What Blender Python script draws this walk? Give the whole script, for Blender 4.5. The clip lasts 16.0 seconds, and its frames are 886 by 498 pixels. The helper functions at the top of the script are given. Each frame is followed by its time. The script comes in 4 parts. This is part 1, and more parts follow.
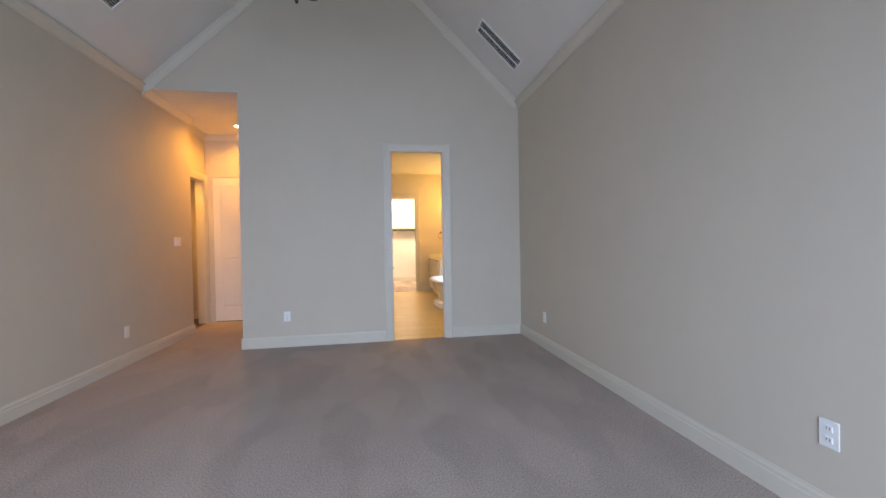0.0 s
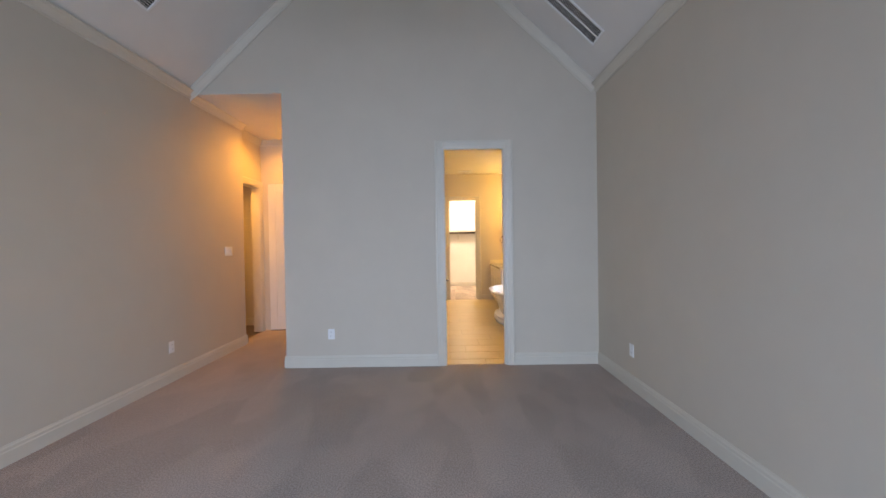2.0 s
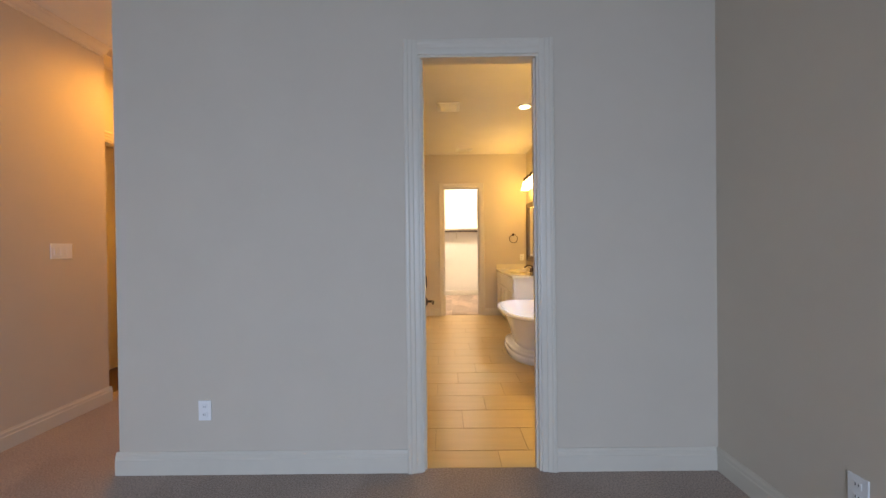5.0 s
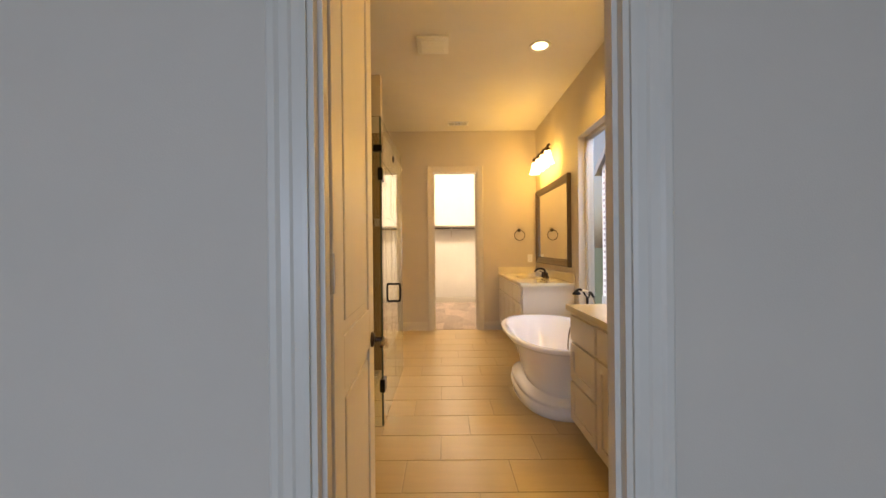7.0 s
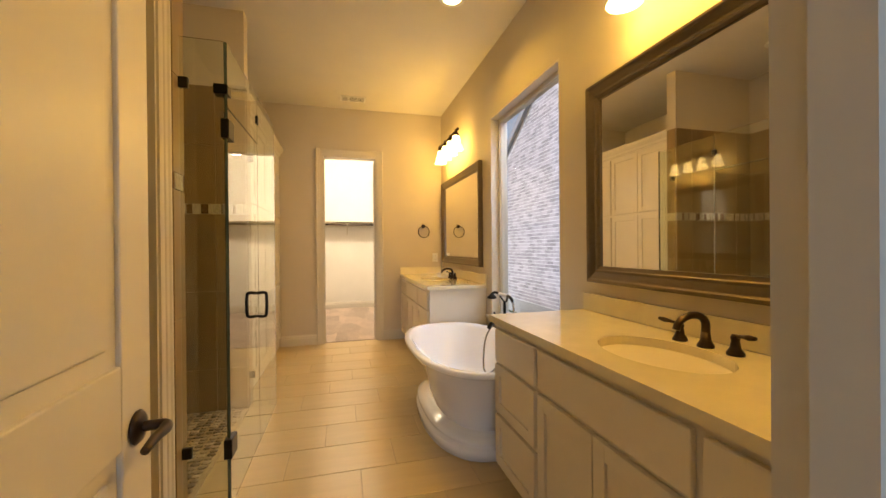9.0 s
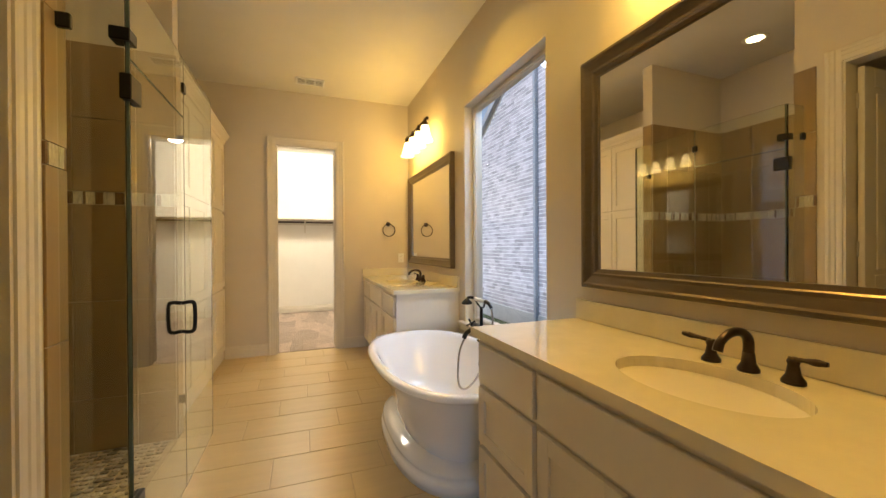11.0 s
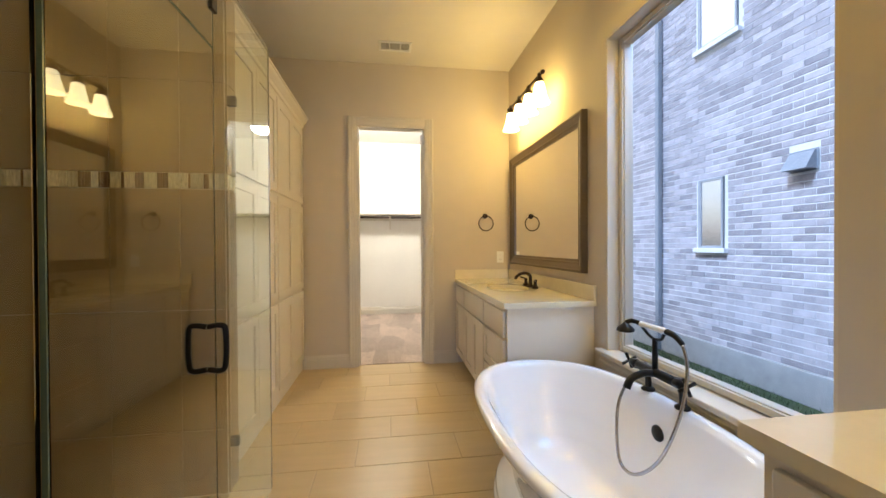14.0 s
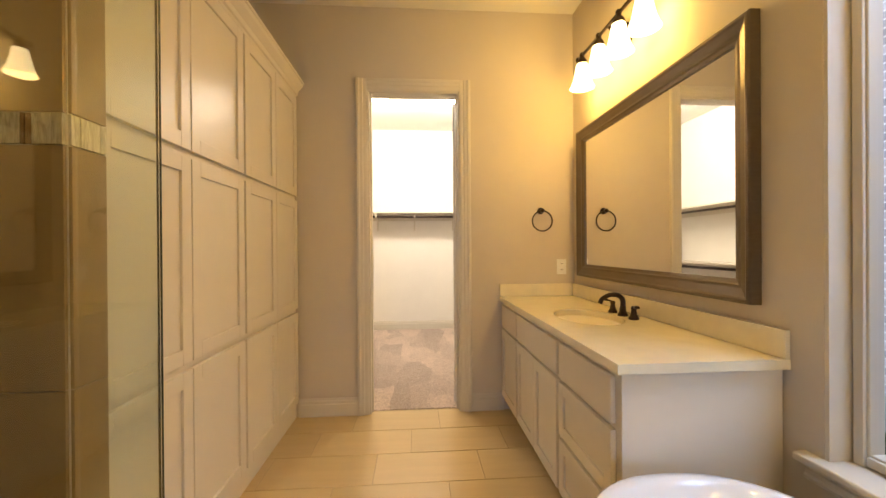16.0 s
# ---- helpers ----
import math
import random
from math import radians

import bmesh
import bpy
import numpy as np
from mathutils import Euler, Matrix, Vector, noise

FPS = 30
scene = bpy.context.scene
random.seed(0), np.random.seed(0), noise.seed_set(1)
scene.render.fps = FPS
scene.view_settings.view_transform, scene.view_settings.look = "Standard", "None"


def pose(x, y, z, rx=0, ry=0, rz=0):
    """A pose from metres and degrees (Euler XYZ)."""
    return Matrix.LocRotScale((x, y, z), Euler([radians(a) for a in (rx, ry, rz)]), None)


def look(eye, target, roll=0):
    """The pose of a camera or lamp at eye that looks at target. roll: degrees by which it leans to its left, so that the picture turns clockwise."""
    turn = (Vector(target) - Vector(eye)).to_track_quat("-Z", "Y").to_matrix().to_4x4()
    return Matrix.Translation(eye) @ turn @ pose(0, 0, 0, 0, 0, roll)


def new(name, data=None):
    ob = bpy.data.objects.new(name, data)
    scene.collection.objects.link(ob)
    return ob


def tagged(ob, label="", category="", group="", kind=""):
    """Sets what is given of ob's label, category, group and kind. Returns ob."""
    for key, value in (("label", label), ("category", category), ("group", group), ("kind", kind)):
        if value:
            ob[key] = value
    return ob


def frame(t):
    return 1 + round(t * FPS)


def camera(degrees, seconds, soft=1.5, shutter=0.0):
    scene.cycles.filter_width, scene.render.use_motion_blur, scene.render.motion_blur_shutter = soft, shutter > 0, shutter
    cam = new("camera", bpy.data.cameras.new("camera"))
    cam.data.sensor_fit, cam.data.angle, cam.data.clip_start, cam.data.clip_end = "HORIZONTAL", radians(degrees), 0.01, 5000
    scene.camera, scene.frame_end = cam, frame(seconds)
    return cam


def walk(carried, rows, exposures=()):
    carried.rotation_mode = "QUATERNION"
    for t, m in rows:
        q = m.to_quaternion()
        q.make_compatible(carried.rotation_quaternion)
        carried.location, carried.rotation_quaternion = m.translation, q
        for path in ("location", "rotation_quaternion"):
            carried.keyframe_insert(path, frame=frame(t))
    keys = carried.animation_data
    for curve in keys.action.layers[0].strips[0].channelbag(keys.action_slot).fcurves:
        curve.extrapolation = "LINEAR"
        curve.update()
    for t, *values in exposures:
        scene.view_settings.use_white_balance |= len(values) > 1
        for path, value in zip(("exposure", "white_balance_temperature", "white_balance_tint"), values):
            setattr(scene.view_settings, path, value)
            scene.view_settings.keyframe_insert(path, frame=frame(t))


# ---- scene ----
cam = camera(98.8, 16.0)
PATH = [
    (0, (-0.487, -4.918, 1.232), (-0.161, -2.945, 1.206), -1.0),
    (0.5, (-0.443, -4.869, 1.285), (-0.233, -2.881, 1.266), -1.0),
    (1, (-0.379, -4.747, 1.335), (-0.272, -2.75, 1.311), -1.0),
    (1.5, (-0.351, -4.546, 1.366), (-0.326, -2.546, 1.337), -0.9),
    (2, (-0.341, -4.276, 1.373), (-0.348, -2.276, 1.347), -0.9),
    (2.5, (-0.347, -3.992, 1.36), (-0.352, -1.992, 1.338), -0.8),
    (3, (-0.334, -3.687, 1.351), (-0.343, -1.687, 1.327), -0.8),
    (3.5, (-0.326, -3.365, 1.354), (-0.331, -1.365, 1.33), -0.8),
    (4, (-0.287, -2.997, 1.358), (-0.295, -0.997, 1.335), -0.8),
    (6.5, (-0.093, -1.144, 1.266), (-0.102, 0.856, 1.265), -0.6),
    (7, (-0.056, -0.834, 1.269), (-0.063, 1.166, 1.265), -0.6),
    (7.5, (-0.041, -0.588, 1.26), (-0.015, 1.412, 1.256), -0.5),
    (8, (-0.013, -0.394, 1.243), (0.148, 1.6, 1.24), -0.5),
    (8.5, (0.008, -0.253, 1.235), (0.345, 1.718, 1.231), -0.5),
    (9, (0.024, -0.125, 1.233), (0.533, 1.809, 1.227), -0.5),
    (9.5, (0.035, -0.019, 1.233), (0.685, 1.873, 1.227), -0.4),
    (9.7, (0.041, 0.026, 1.237), (0.735, 1.902, 1.231), -0.4),
    (12, (0.08, 0.392, 1.219), (0.763, 2.272, 1.21), -0.1),
    (12.5, (0.079, 0.534, 1.212), (0.657, 2.449, 1.2), -0.2),
    (13, (0.076, 0.71, 1.207), (0.543, 2.655, 1.194), -0.3),
    (13.5, (0.084, 0.906, 1.219), (0.45, 2.873, 1.202), -0.2),
    (14, (0.095, 1.112, 1.223), (0.375, 3.092, 1.206), -0.3),
    (14.5, (0.089, 1.337, 1.228), (0.314, 3.324, 1.219), -0.4),
    (15, (0.099, 1.568, 1.248), (0.272, 3.56, 1.233), -0.4),
    (15.5, (0.107, 1.836, 1.256), (0.259, 3.83, 1.243), -0.3),
    (16, (0.132, 2.135, 1.252), (0.273, 4.13, 1.247), -0.4),
]
walk(cam, [(t, look(eye, target, roll)) for t, eye, target, roll in PATH],
     [(0, 0.45, 7650, 17), (4, 0.38, 7400, 18), (6.5, 0.18, 7650, 18), (7.3, 0.16, 7650, 17), (8.3, 0.15, 7600, 14), (9.7, 0.12, 7700, 11), (12, 0.15, 5800, 5), (14, 0.12, 5600, 7), (16, 0.12, 6500, 13)])

# ---- world, sun, large lights ----
world = bpy.data.worlds.new("world")
scene.world = world
world.use_nodes = True
_n = world.node_tree
_sky = _n.nodes.new("ShaderNodeTexSky")
_sky.sky_type = 'NISHITA'
_sky.sun_disc = False
_sky.dust_density = 4.0
_sky.sun_elevation, _sky.sun_rotation = radians(50), radians(-60)
_n.links.new(_sky.outputs[0], _n.nodes["Background"].inputs[0])
_n.nodes["Background"].inputs[1].default_value = 0.15
_sun = new("sun", bpy.data.lights.new("sun", 'SUN'))
_sun.data.energy, _sun.data.angle, _sun.data.color = 5.0, radians(12), (0.58, 0.73, 1.0)
_sun.matrix_world = look((-10, -4, 12), (0, 0, 0))


def lamp(name, kind, loc, energy, color, target=None, size=0.1, size_y=None, spread=None):
    d = bpy.data.lights.new(name, kind)
    d.energy, d.color = energy, color
    if kind == 'AREA':
        d.size = size
        if size_y:
            d.shape, d.size_y = 'RECTANGLE', size_y
        if spread:
            d.spread = radians(spread)
    elif kind == 'SPOT':
        d.spot_size, d.spot_blend, d.shadow_soft_size = radians(spread or 120), 0.6, size
    else:
        d.shadow_soft_size = size
    o = new(name, d)
    o.matrix_world = look(loc, target) if target else pose(*loc)
    return o


WARM = (1.0, 0.59, 0.085)
DAY = (0.43, 0.64, 1.0)
# daylight through the bedroom windows behind the walker, and through the bath window
lamp("bedroom_daylight", 'AREA', (-0.9, -6.85, 1.45), 142, DAY, (-0.9, 0, -1.8), 3.4, 1.7, 132)
lamp("bath_daylight", 'AREA', (1.95, 2.6, 3.05), 48, (0.46, 0.66, 1.0), (0.8, 2.6, 0.6), 1.3, 0.7)
for _x in (-0.30, 0.62):
    lamp("closet_lamp_light", 'POINT', (_x, 6.6, 2.90), 72, (1.0, 0.88, 0.70), size=0.15)
# added fill spot, out of view, that brightens the dark vestibule
lamp("vestibule_lamp_light", 'SPOT', (-3.66, 1.15, 2.77), 55, (1.0, 0.50, 0.08), (-3.66, 1.15, 0), 0.07, spread=150)
lamp("hall_lamp_light", 'SPOT', (-2.58, 1.35, 3.06), 62, (1.0, 0.47, 0.07), (-2.58, 1.35, 0), 0.07, spread=172)
lamp("bath_lamp_light", 'SPOT', (0.82, 2.57, 3.04), 30, (1, 0.60, 0.10), (0.82, 2.57, 0), 0.07, spread=140)
lamp("shower_lamp_light", 'SPOT', (-1.15, 2.43, 3.04), 4, (1, 0.66, 0.26), (-1.15, 2.43, 0), 0.07, spread=130)
for _y in (3.92, 4.15, 4.38, 4.61, 0.62, 0.85, 1.08, 1.31):
    lamp("shade_light", 'POINT', (1.25, _y, 2.385), 4.0, WARM, size=0.035)

# ---- materials ----


def mat(name, col, rough=0.6, metal=0.0, var=0.06, scale=6.0, bump=0.0, bscale=80.0, col2=None, trans=0.0,
        emit=0.0, ecol=None, stretch=(1, 1, 1), rnd=0.0, coat=0.0, ior=1.45):
    m = bpy.data.materials.new(name)
    m.use_nodes = True
    t = m.node_tree
    b = t.nodes["Principled BSDF"]
    b.inputs["Roughness"].default_value = rough
    b.inputs["Metallic"].default_value = metal
    b.inputs["IOR"].default_value = ior
    b.inputs["Transmission Weight"].default_value = trans
    b.inputs["Coat Weight"].default_value = coat
    c2 = col2 or tuple(max(0, v * (1 - var * 2)) for v in col)
    tc = t.nodes.new("ShaderNodeTexCoord")
    mp = t.nodes.new("ShaderNodeMapping")
    mp.inputs["Scale"].default_value = stretch
    t.links.new(tc.outputs["Object"], mp.inputs[0])
    nz = t.nodes.new("ShaderNodeTexNoise")
    nz.inputs["Scale"].default_value, nz.inputs["Detail"].default_value = scale, 8
    nz.inputs["Roughness"].default_value = 0.62
    t.links.new(mp.outputs[0], nz.inputs[0])
    rp = t.nodes.new("ShaderNodeValToRGB")
    rp.color_ramp.elements[0].position, rp.color_ramp.elements[1].position = 0.32, 0.68
    rp.color_ramp.elements[0].color, rp.color_ramp.elements[1].color = (*c2, 1), (*col, 1)
    t.links.new(nz.outputs[0], rp.inputs[0])
    out = rp.outputs[0]
    if rnd:
        oi = t.nodes.new("ShaderNodeObjectInfo")
        gi = t.nodes.new("ShaderNodeNewGeometry")
        ad = t.nodes.new("ShaderNodeMath")
        ad.operation = 'ADD'
        t.links.new(oi.outputs["Random"], ad.inputs[0])
        t.links.new(gi.outputs["Random Per Island"], ad.inputs[1])
        fr = t.nodes.new("ShaderNodeMath")
        fr.operation = 'FRACT'
        t.links.new(ad.outputs[0], fr.inputs[0])
        mr = t.nodes.new("ShaderNodeMapRange")
        mr.inputs[3].default_value, mr.inputs[4].default_value = 1 - rnd, 1 + rnd * 0.5
        t.links.new(fr.outputs[0], mr.inputs[0])
        hs = t.nodes.new("ShaderNodeHueSaturation")
        t.links.new(mr.outputs[0], hs.inputs["Value"])
        t.links.new(out, hs.inputs["Color"])
        out = hs.outputs[0]
    t.links.new(out, b.inputs["Base Color"])
    if bump:
        n2 = t.nodes.new("ShaderNodeTexNoise")
        n2.inputs["Scale"].default_value, n2.inputs["Detail"].default_value = bscale, 4
        t.links.new(mp.outputs[0], n2.inputs[0])
        bp = t.nodes.new("ShaderNodeBump")
        bp.inputs["Strength"].default_value, bp.inputs["Distance"].default_value = bump, 0.01
        t.links.new(n2.outputs[0], bp.inputs["Height"])
        t.links.new(bp.outputs[0], b.inputs["Normal"])
    if emit:
        b.inputs["Emission Color"].default_value = (*(ecol or col), 1)
        b.inputs["Emission Strength"].default_value = emit
    return m


M_WALL = mat("greige_wall_paint", (0.60, 0.535, 0.44), 0.75, var=0.02, scale=2.5, bump=0.06, bscale=220)
M_CEIL = mat("ceiling_paint", (0.74, 0.71, 0.66), 0.85, var=0.02, scale=3, bump=0.10, bscale=160)
M_TRIM = mat("white_trim_paint", (0.65, 0.60, 0.505), 0.38, var=0.02, scale=5)
M_CAB = mat("cream_cabinet_paint", (0.72, 0.66, 0.56), 0.36, var=0.02, scale=4, bump=0.02, bscale=120)
M_DOOR = mat("white_door_paint", (0.76, 0.72, 0.65), 0.36, var=0.02, scale=4)
M_PLASTIC = mat("white_plastic", (0.82, 0.82, 0.80), 0.35, var=0.01)
M_TUB = mat("white_enamel", (0.85, 0.85, 0.86), 0.08, var=0.005, coat=0.5)
M_TOP = mat("cream_quartz", (0.78, 0.71, 0.52), 0.10, var=0.04, scale=9, coat=0.4)
M_SINK = mat("cream_porcelain", (0.80, 0.72, 0.50), 0.12, var=0.01, coat=0.3)
M_BRONZE = mat("oil_rubbed_bronze", (0.070, 0.050, 0.040), 0.30, 0.85, var=0.2, scale=30)
M_BLACK = mat("black_metal", (0.018, 0.017, 0.017), 0.32, 0.6, var=0.1)
M_CHROME = mat("dark_chrome", (0.46, 0.45, 0.46), 0.16, 1.0, var=0.1)
M_NICKEL = mat("satin_nickel", (0.66, 0.65, 0.63), 0.32, 0.9, var=0.05)
M_FRAME = mat("brushed_dark_frame", (0.17, 0.135, 0.10), 0.30, 0.65, var=0.06, scale=14, stretch=(1, 1, 6))
M_MIRROR = mat("silver_mirror", (0.86, 0.86, 0.84), 0.015, 1.0, var=0.0)
M_GLASS = mat("clear_glass", (0.90, 0.95, 0.91), 0.0, var=0.0, trans=1.0, ior=1.48)
M_PANE = mat("window_glass", (0.97, 0.98, 1.0), 0.0, var=0.0, trans=1.0, ior=1.2)
M_SHADE = mat("lit_frosted_glass", (0.9, 0.8, 0.6), 0.4, var=0.0, emit=6.0, ecol=(1.0, 0.76, 0.38))
M_LENS = mat("lit_lamp_lens", (0.9, 0.85, 0.7), 0.4, var=0.0, emit=14.0, ecol=(1.0, 0.83, 0.50))
M_CLENS = mat("lit_closet_lens", (0.9, 0.88, 0.8), 0.4, var=0.0, emit=10.0, ecol=(1.0, 0.92, 0.76))
M_SEDGE = mat("glass_edge_seal", (0.10, 0.14, 0.12), 0.25, var=0.1)
M_TILE = mat("cream_porcelain_tile", (0.58, 0.44, 0.235), 0.34, var=0.05, scale=3.0, bump=0.02, bscale=60, stretch=(0.5, 5, 1), rnd=0.06)
M_GROUT = mat("tan_grout", (0.48, 0.375, 0.23), 0.85, var=0.08, scale=40)
M_STILE = mat("shower_wall_tile", (0.30, 0.205, 0.105), 0.28, var=0.10, scale=2.5, stretch=(4, 4, 0.6), rnd=0.07)
M_MOSAIC = mat("mosaic_accent", (0.72, 0.66, 0.55), 0.25, var=0.25, scale=30, stretch=(4, 4, 1), rnd=0.25)
M_MOSAIC_DARK = mat("mosaic_accent_brown", (0.22, 0.13, 0.07), 0.25, var=0.2, scale=30, rnd=0.3)
M_PEBBLE = mat("pebble_mosaic", (0.45, 0.36, 0.25), 0.4, var=0.1, scale=20, rnd=0.6)
M_WOOD = mat("dark_wood_floor", (0.10, 0.05, 0.025), 0.3, var=0.25, scale=6, stretch=(1, 8, 1), rnd=0.2)
M_BRICK = mat("grey_tan_brick", (0.54, 0.50, 0.52), 0.9, var=0.14, scale=7, bump=0.5, bscale=120, rnd=0.34)
M_MORTAR = mat("pale_mortar", (0.85, 0.84, 0.83), 0.95, var=0.08, scale=30, bump=0.3)
M_CONC = mat("concrete", (0.42, 0.42, 0.41), 0.9, var=0.1, scale=6, bump=0.2)
M_GRASS = mat("lawn_soil", (0.085, 0.12, 0.055), 0.95, var=0.3, scale=9, bump=0.6, bscale=60)
M_BLADE = mat("grass_blades", (0.10, 0.16, 0.06), 0.7, var=0.2, scale=20, rnd=0.4)
M_ROOF = mat("grey_fascia", (0.30, 0.32, 0.35), 0.7, var=0.1)
M_VINYL = mat("tan_window_frame", (0.62, 0.56, 0.46), 0.4, var=0.02)
M_REFL = mat("house_window_glass", (0.75, 0.76, 0.80), 0.12, 0.85, var=0.0)
M_SASH = mat("grey_window_sash", (0.36, 0.37, 0.39), 0.5, var=0.03)
# near-black colour that stands in for the shade inside openings
M_DARK = mat("void_shade", (0.02, 0.02, 0.02), 0.8, var=0.0)


def carpet(name, lo, hi, smooth, stretch):
    """Cut pile with the patches that a vacuum cleaner leaves."""
    m = mat(name, (0.51, 0.405, 0.34), 0.95, var=0.06, scale=1.6, bump=0.9, bscale=330)
    t = m.node_tree
    b = t.nodes["Principled BSDF"]
    b.inputs["Sheen Weight"].default_value = 0.15
    src = b.inputs["Base Color"].links[0].from_socket
    tc = t.nodes.new("ShaderNodeTexCoord")
    mp = t.nodes.new("ShaderNodeMapping")
    mp.inputs["Scale"].default_value = stretch
    t.links.new(tc.outputs["Object"], mp.inputs[0])
    warp = t.nodes.new("ShaderNodeTexNoise")
    warp.inputs["Scale"].default_value, warp.inputs["Detail"].default_value = 2.2, 4
    t.links.new(mp.outputs[0], warp.inputs[0])
    bend = t.nodes.new("ShaderNodeVectorMath")
    bend.operation = 'MULTIPLY_ADD'
    bend.inputs[1].default_value = (0.35, 0.35, 0.0)
    t.links.new(warp.outputs["Color"], bend.inputs[0])
    t.links.new(mp.outputs[0], bend.inputs[2])
    big = t.nodes.new("ShaderNodeTexVoronoi")
    big.feature = 'SMOOTH_F1'
    big.inputs["Smoothness"].default_value = smooth
    big.inputs["Scale"].default_value = 2.6
    t.links.new(bend.outputs[0], big.inputs[0])
    fine = t.nodes.new("ShaderNodeTexNoise")
    fine.inputs["Scale"].default_value = 110
    t.links.new(tc.outputs["Object"], fine.inputs[0])
    ramp = t.nodes.new("ShaderNodeValToRGB")
    ramp.color_ramp.elements[0].position, ramp.color_ramp.elements[1].position = 0.25, 0.75
    ramp.color_ramp.elements[0].color, ramp.color_ramp.elements[1].color = (lo, lo, lo, 1), (hi, hi, hi, 1)
    t.links.new(big.outputs["Color"], ramp.inputs[0])
    r2 = t.nodes.new("ShaderNodeMapRange")
    r2.inputs[1].default_value, r2.inputs[2].default_value = 0.3, 0.7
    r2.inputs[3].default_value, r2.inputs[4].default_value = 0.66, 1.28
    t.links.new(fine.outputs[0], r2.inputs[0])
    m1 = t.nodes.new("ShaderNodeMix")
    m1.data_type, m1.blend_type = 'RGBA', 'MULTIPLY'
    m1.inputs[0].default_value = 1
    t.links.new(src, m1.inputs[6])
    t.links.new(ramp.outputs[0], m1.inputs[7])
    m2 = t.nodes.new("ShaderNodeVectorMath")
    m2.operation = 'SCALE'
    t.links.new(m1.outputs[2], m2.inputs[0])
    t.links.new(r2.outputs[0], m2.inputs["Scale"])
    t.links.new(m2.outputs[0], b.inputs["Base Color"])
    return m


M_CARPET = carpet("taupe_carpet", 0.89, 1.05, 0.40, (1.5, 0.75, 0))
M_CARPET_CLOSET = carpet("taupe_closet_carpet", 0.86, 1.22, 0.04, (2.0, 0.7, 0))
M_CLOSET = mat("white_closet_paint", (0.80, 0.77, 0.71), 0.8, var=0.02, scale=2.5, bump=0.05, bscale=220)

# ---- mesh helpers ----


def box(x0, x1, y0, y1, z0, z1, bev=0.0, bm=None, seg=2):
    b2 = bmesh.new()
    bmesh.ops.create_cube(b2, size=1)
    for v in b2.verts:
        v.co = Vector((x0 + (v.co.x + .5) * (x1 - x0), y0 + (v.co.y + .5) * (y1 - y0), z0 + (v.co.z + .5) * (z1 - z0)))
    if bev:
        bmesh.ops.bevel(b2, geom=b2.edges[:], offset=bev, segments=seg, profile=0.5, affect='EDGES')
    if bm is None:
        return b2
    me = bpy.data.meshes.new("t")
    b2.to_mesh(me)
    b2.free()
    bm.from_mesh(me)
    bpy.data.meshes.remove(me)
    return bm


def lathe(profile, centre, segs=32, axis='Z', sx=1.0, sy=1.0, bm=None, closed=False):
    """profile: (radius, height) from bottom to top."""
    bm = bm or bmesh.new()
    rings = []
    for r, h in profile:
        ring = []
        for i in range(segs):
            a = 2 * math.pi * i / segs
            p = Vector((r * math.cos(a) * sx, r * math.sin(a) * sy, h))
            if axis == 'X':
                p = Vector((p.z, p.x, p.y))
            elif axis == 'Y':
                p = Vector((p.y, p.z, p.x))
            ring.append(bm.verts.new(p + Vector(centre)))
        rings.append(ring)
    for a, b in zip(rings, rings[1:]):
        for i in range(segs):
            bm.faces.new((a[i], a[(i + 1) % segs], b[(i + 1) % segs], b[i]))
    if not closed:
        if profile[0][0] > 1e-4:
            bm.faces.new(rings[0][::-1])
        if profile[-1][0] > 1e-4:
            bm.faces.new(rings[-1])
    bmesh.ops.recalc_face_normals(bm, faces=bm.faces[:])
    return bm


def tube(points, r, bm=None, segs=10, smooth_steps=6):
    """A round bar along a smooth line through the points; r may be a list."""
    bm = bm or bmesh.new()
    pts = [Vector(p) for p in points]
    rr = r if isinstance(r, (list, tuple)) else [r] * len(pts)
    line, rad = [], []
    if smooth_steps > 1 and len(pts) > 2:
        for i in range(len(pts) - 1):
            p0, p1, p2, p3 = pts[max(i - 1, 0)], pts[i], pts[i + 1], pts[min(i + 2, len(pts) - 1)]
            for k in range(smooth_steps):
                u = k / smooth_steps
                line.append(0.5 * ((2 * p1) + (p2 - p0) * u + (2 * p0 - 5 * p1 + 4 * p2 - p3) * u * u + (3 * p1 - p0 - 3 * p2 + p3) * u ** 3))
                rad.append(rr[i] * (1 - u) + rr[i + 1] * u)
        line.append(pts[-1])
        rad.append(rr[-1])
    else:
        line, rad = pts, list(rr)
    rings = []
    n = Vector((0.31, 0.52, 0.79))
    for i, p in enumerate(line):
        d = (line[min(i + 1, len(line) - 1)] - line[max(i - 1, 0)]).normalized()
        n = (n - d * n.dot(d))
        if n.length < 1e-4:
            n = d.orthogonal()
        n.normalize()
        q = d.cross(n)
        rings.append([bm.verts.new(p + (n * math.cos(2 * math.pi * k / segs) + q * math.sin(2 * math.pi * k / segs)) * rad[i]) for k in range(segs)])
    for a, b in zip(rings, rings[1:]):
        for i in range(segs):
            bm.faces.new((a[i], a[(i + 1) % segs], b[(i + 1) % segs], b[i]))
    bm.faces.new(rings[0][::-1])
    bm.faces.new(rings[-1])
    bmesh.ops.recalc_face_normals(bm, faces=bm.faces[:])
    return bm


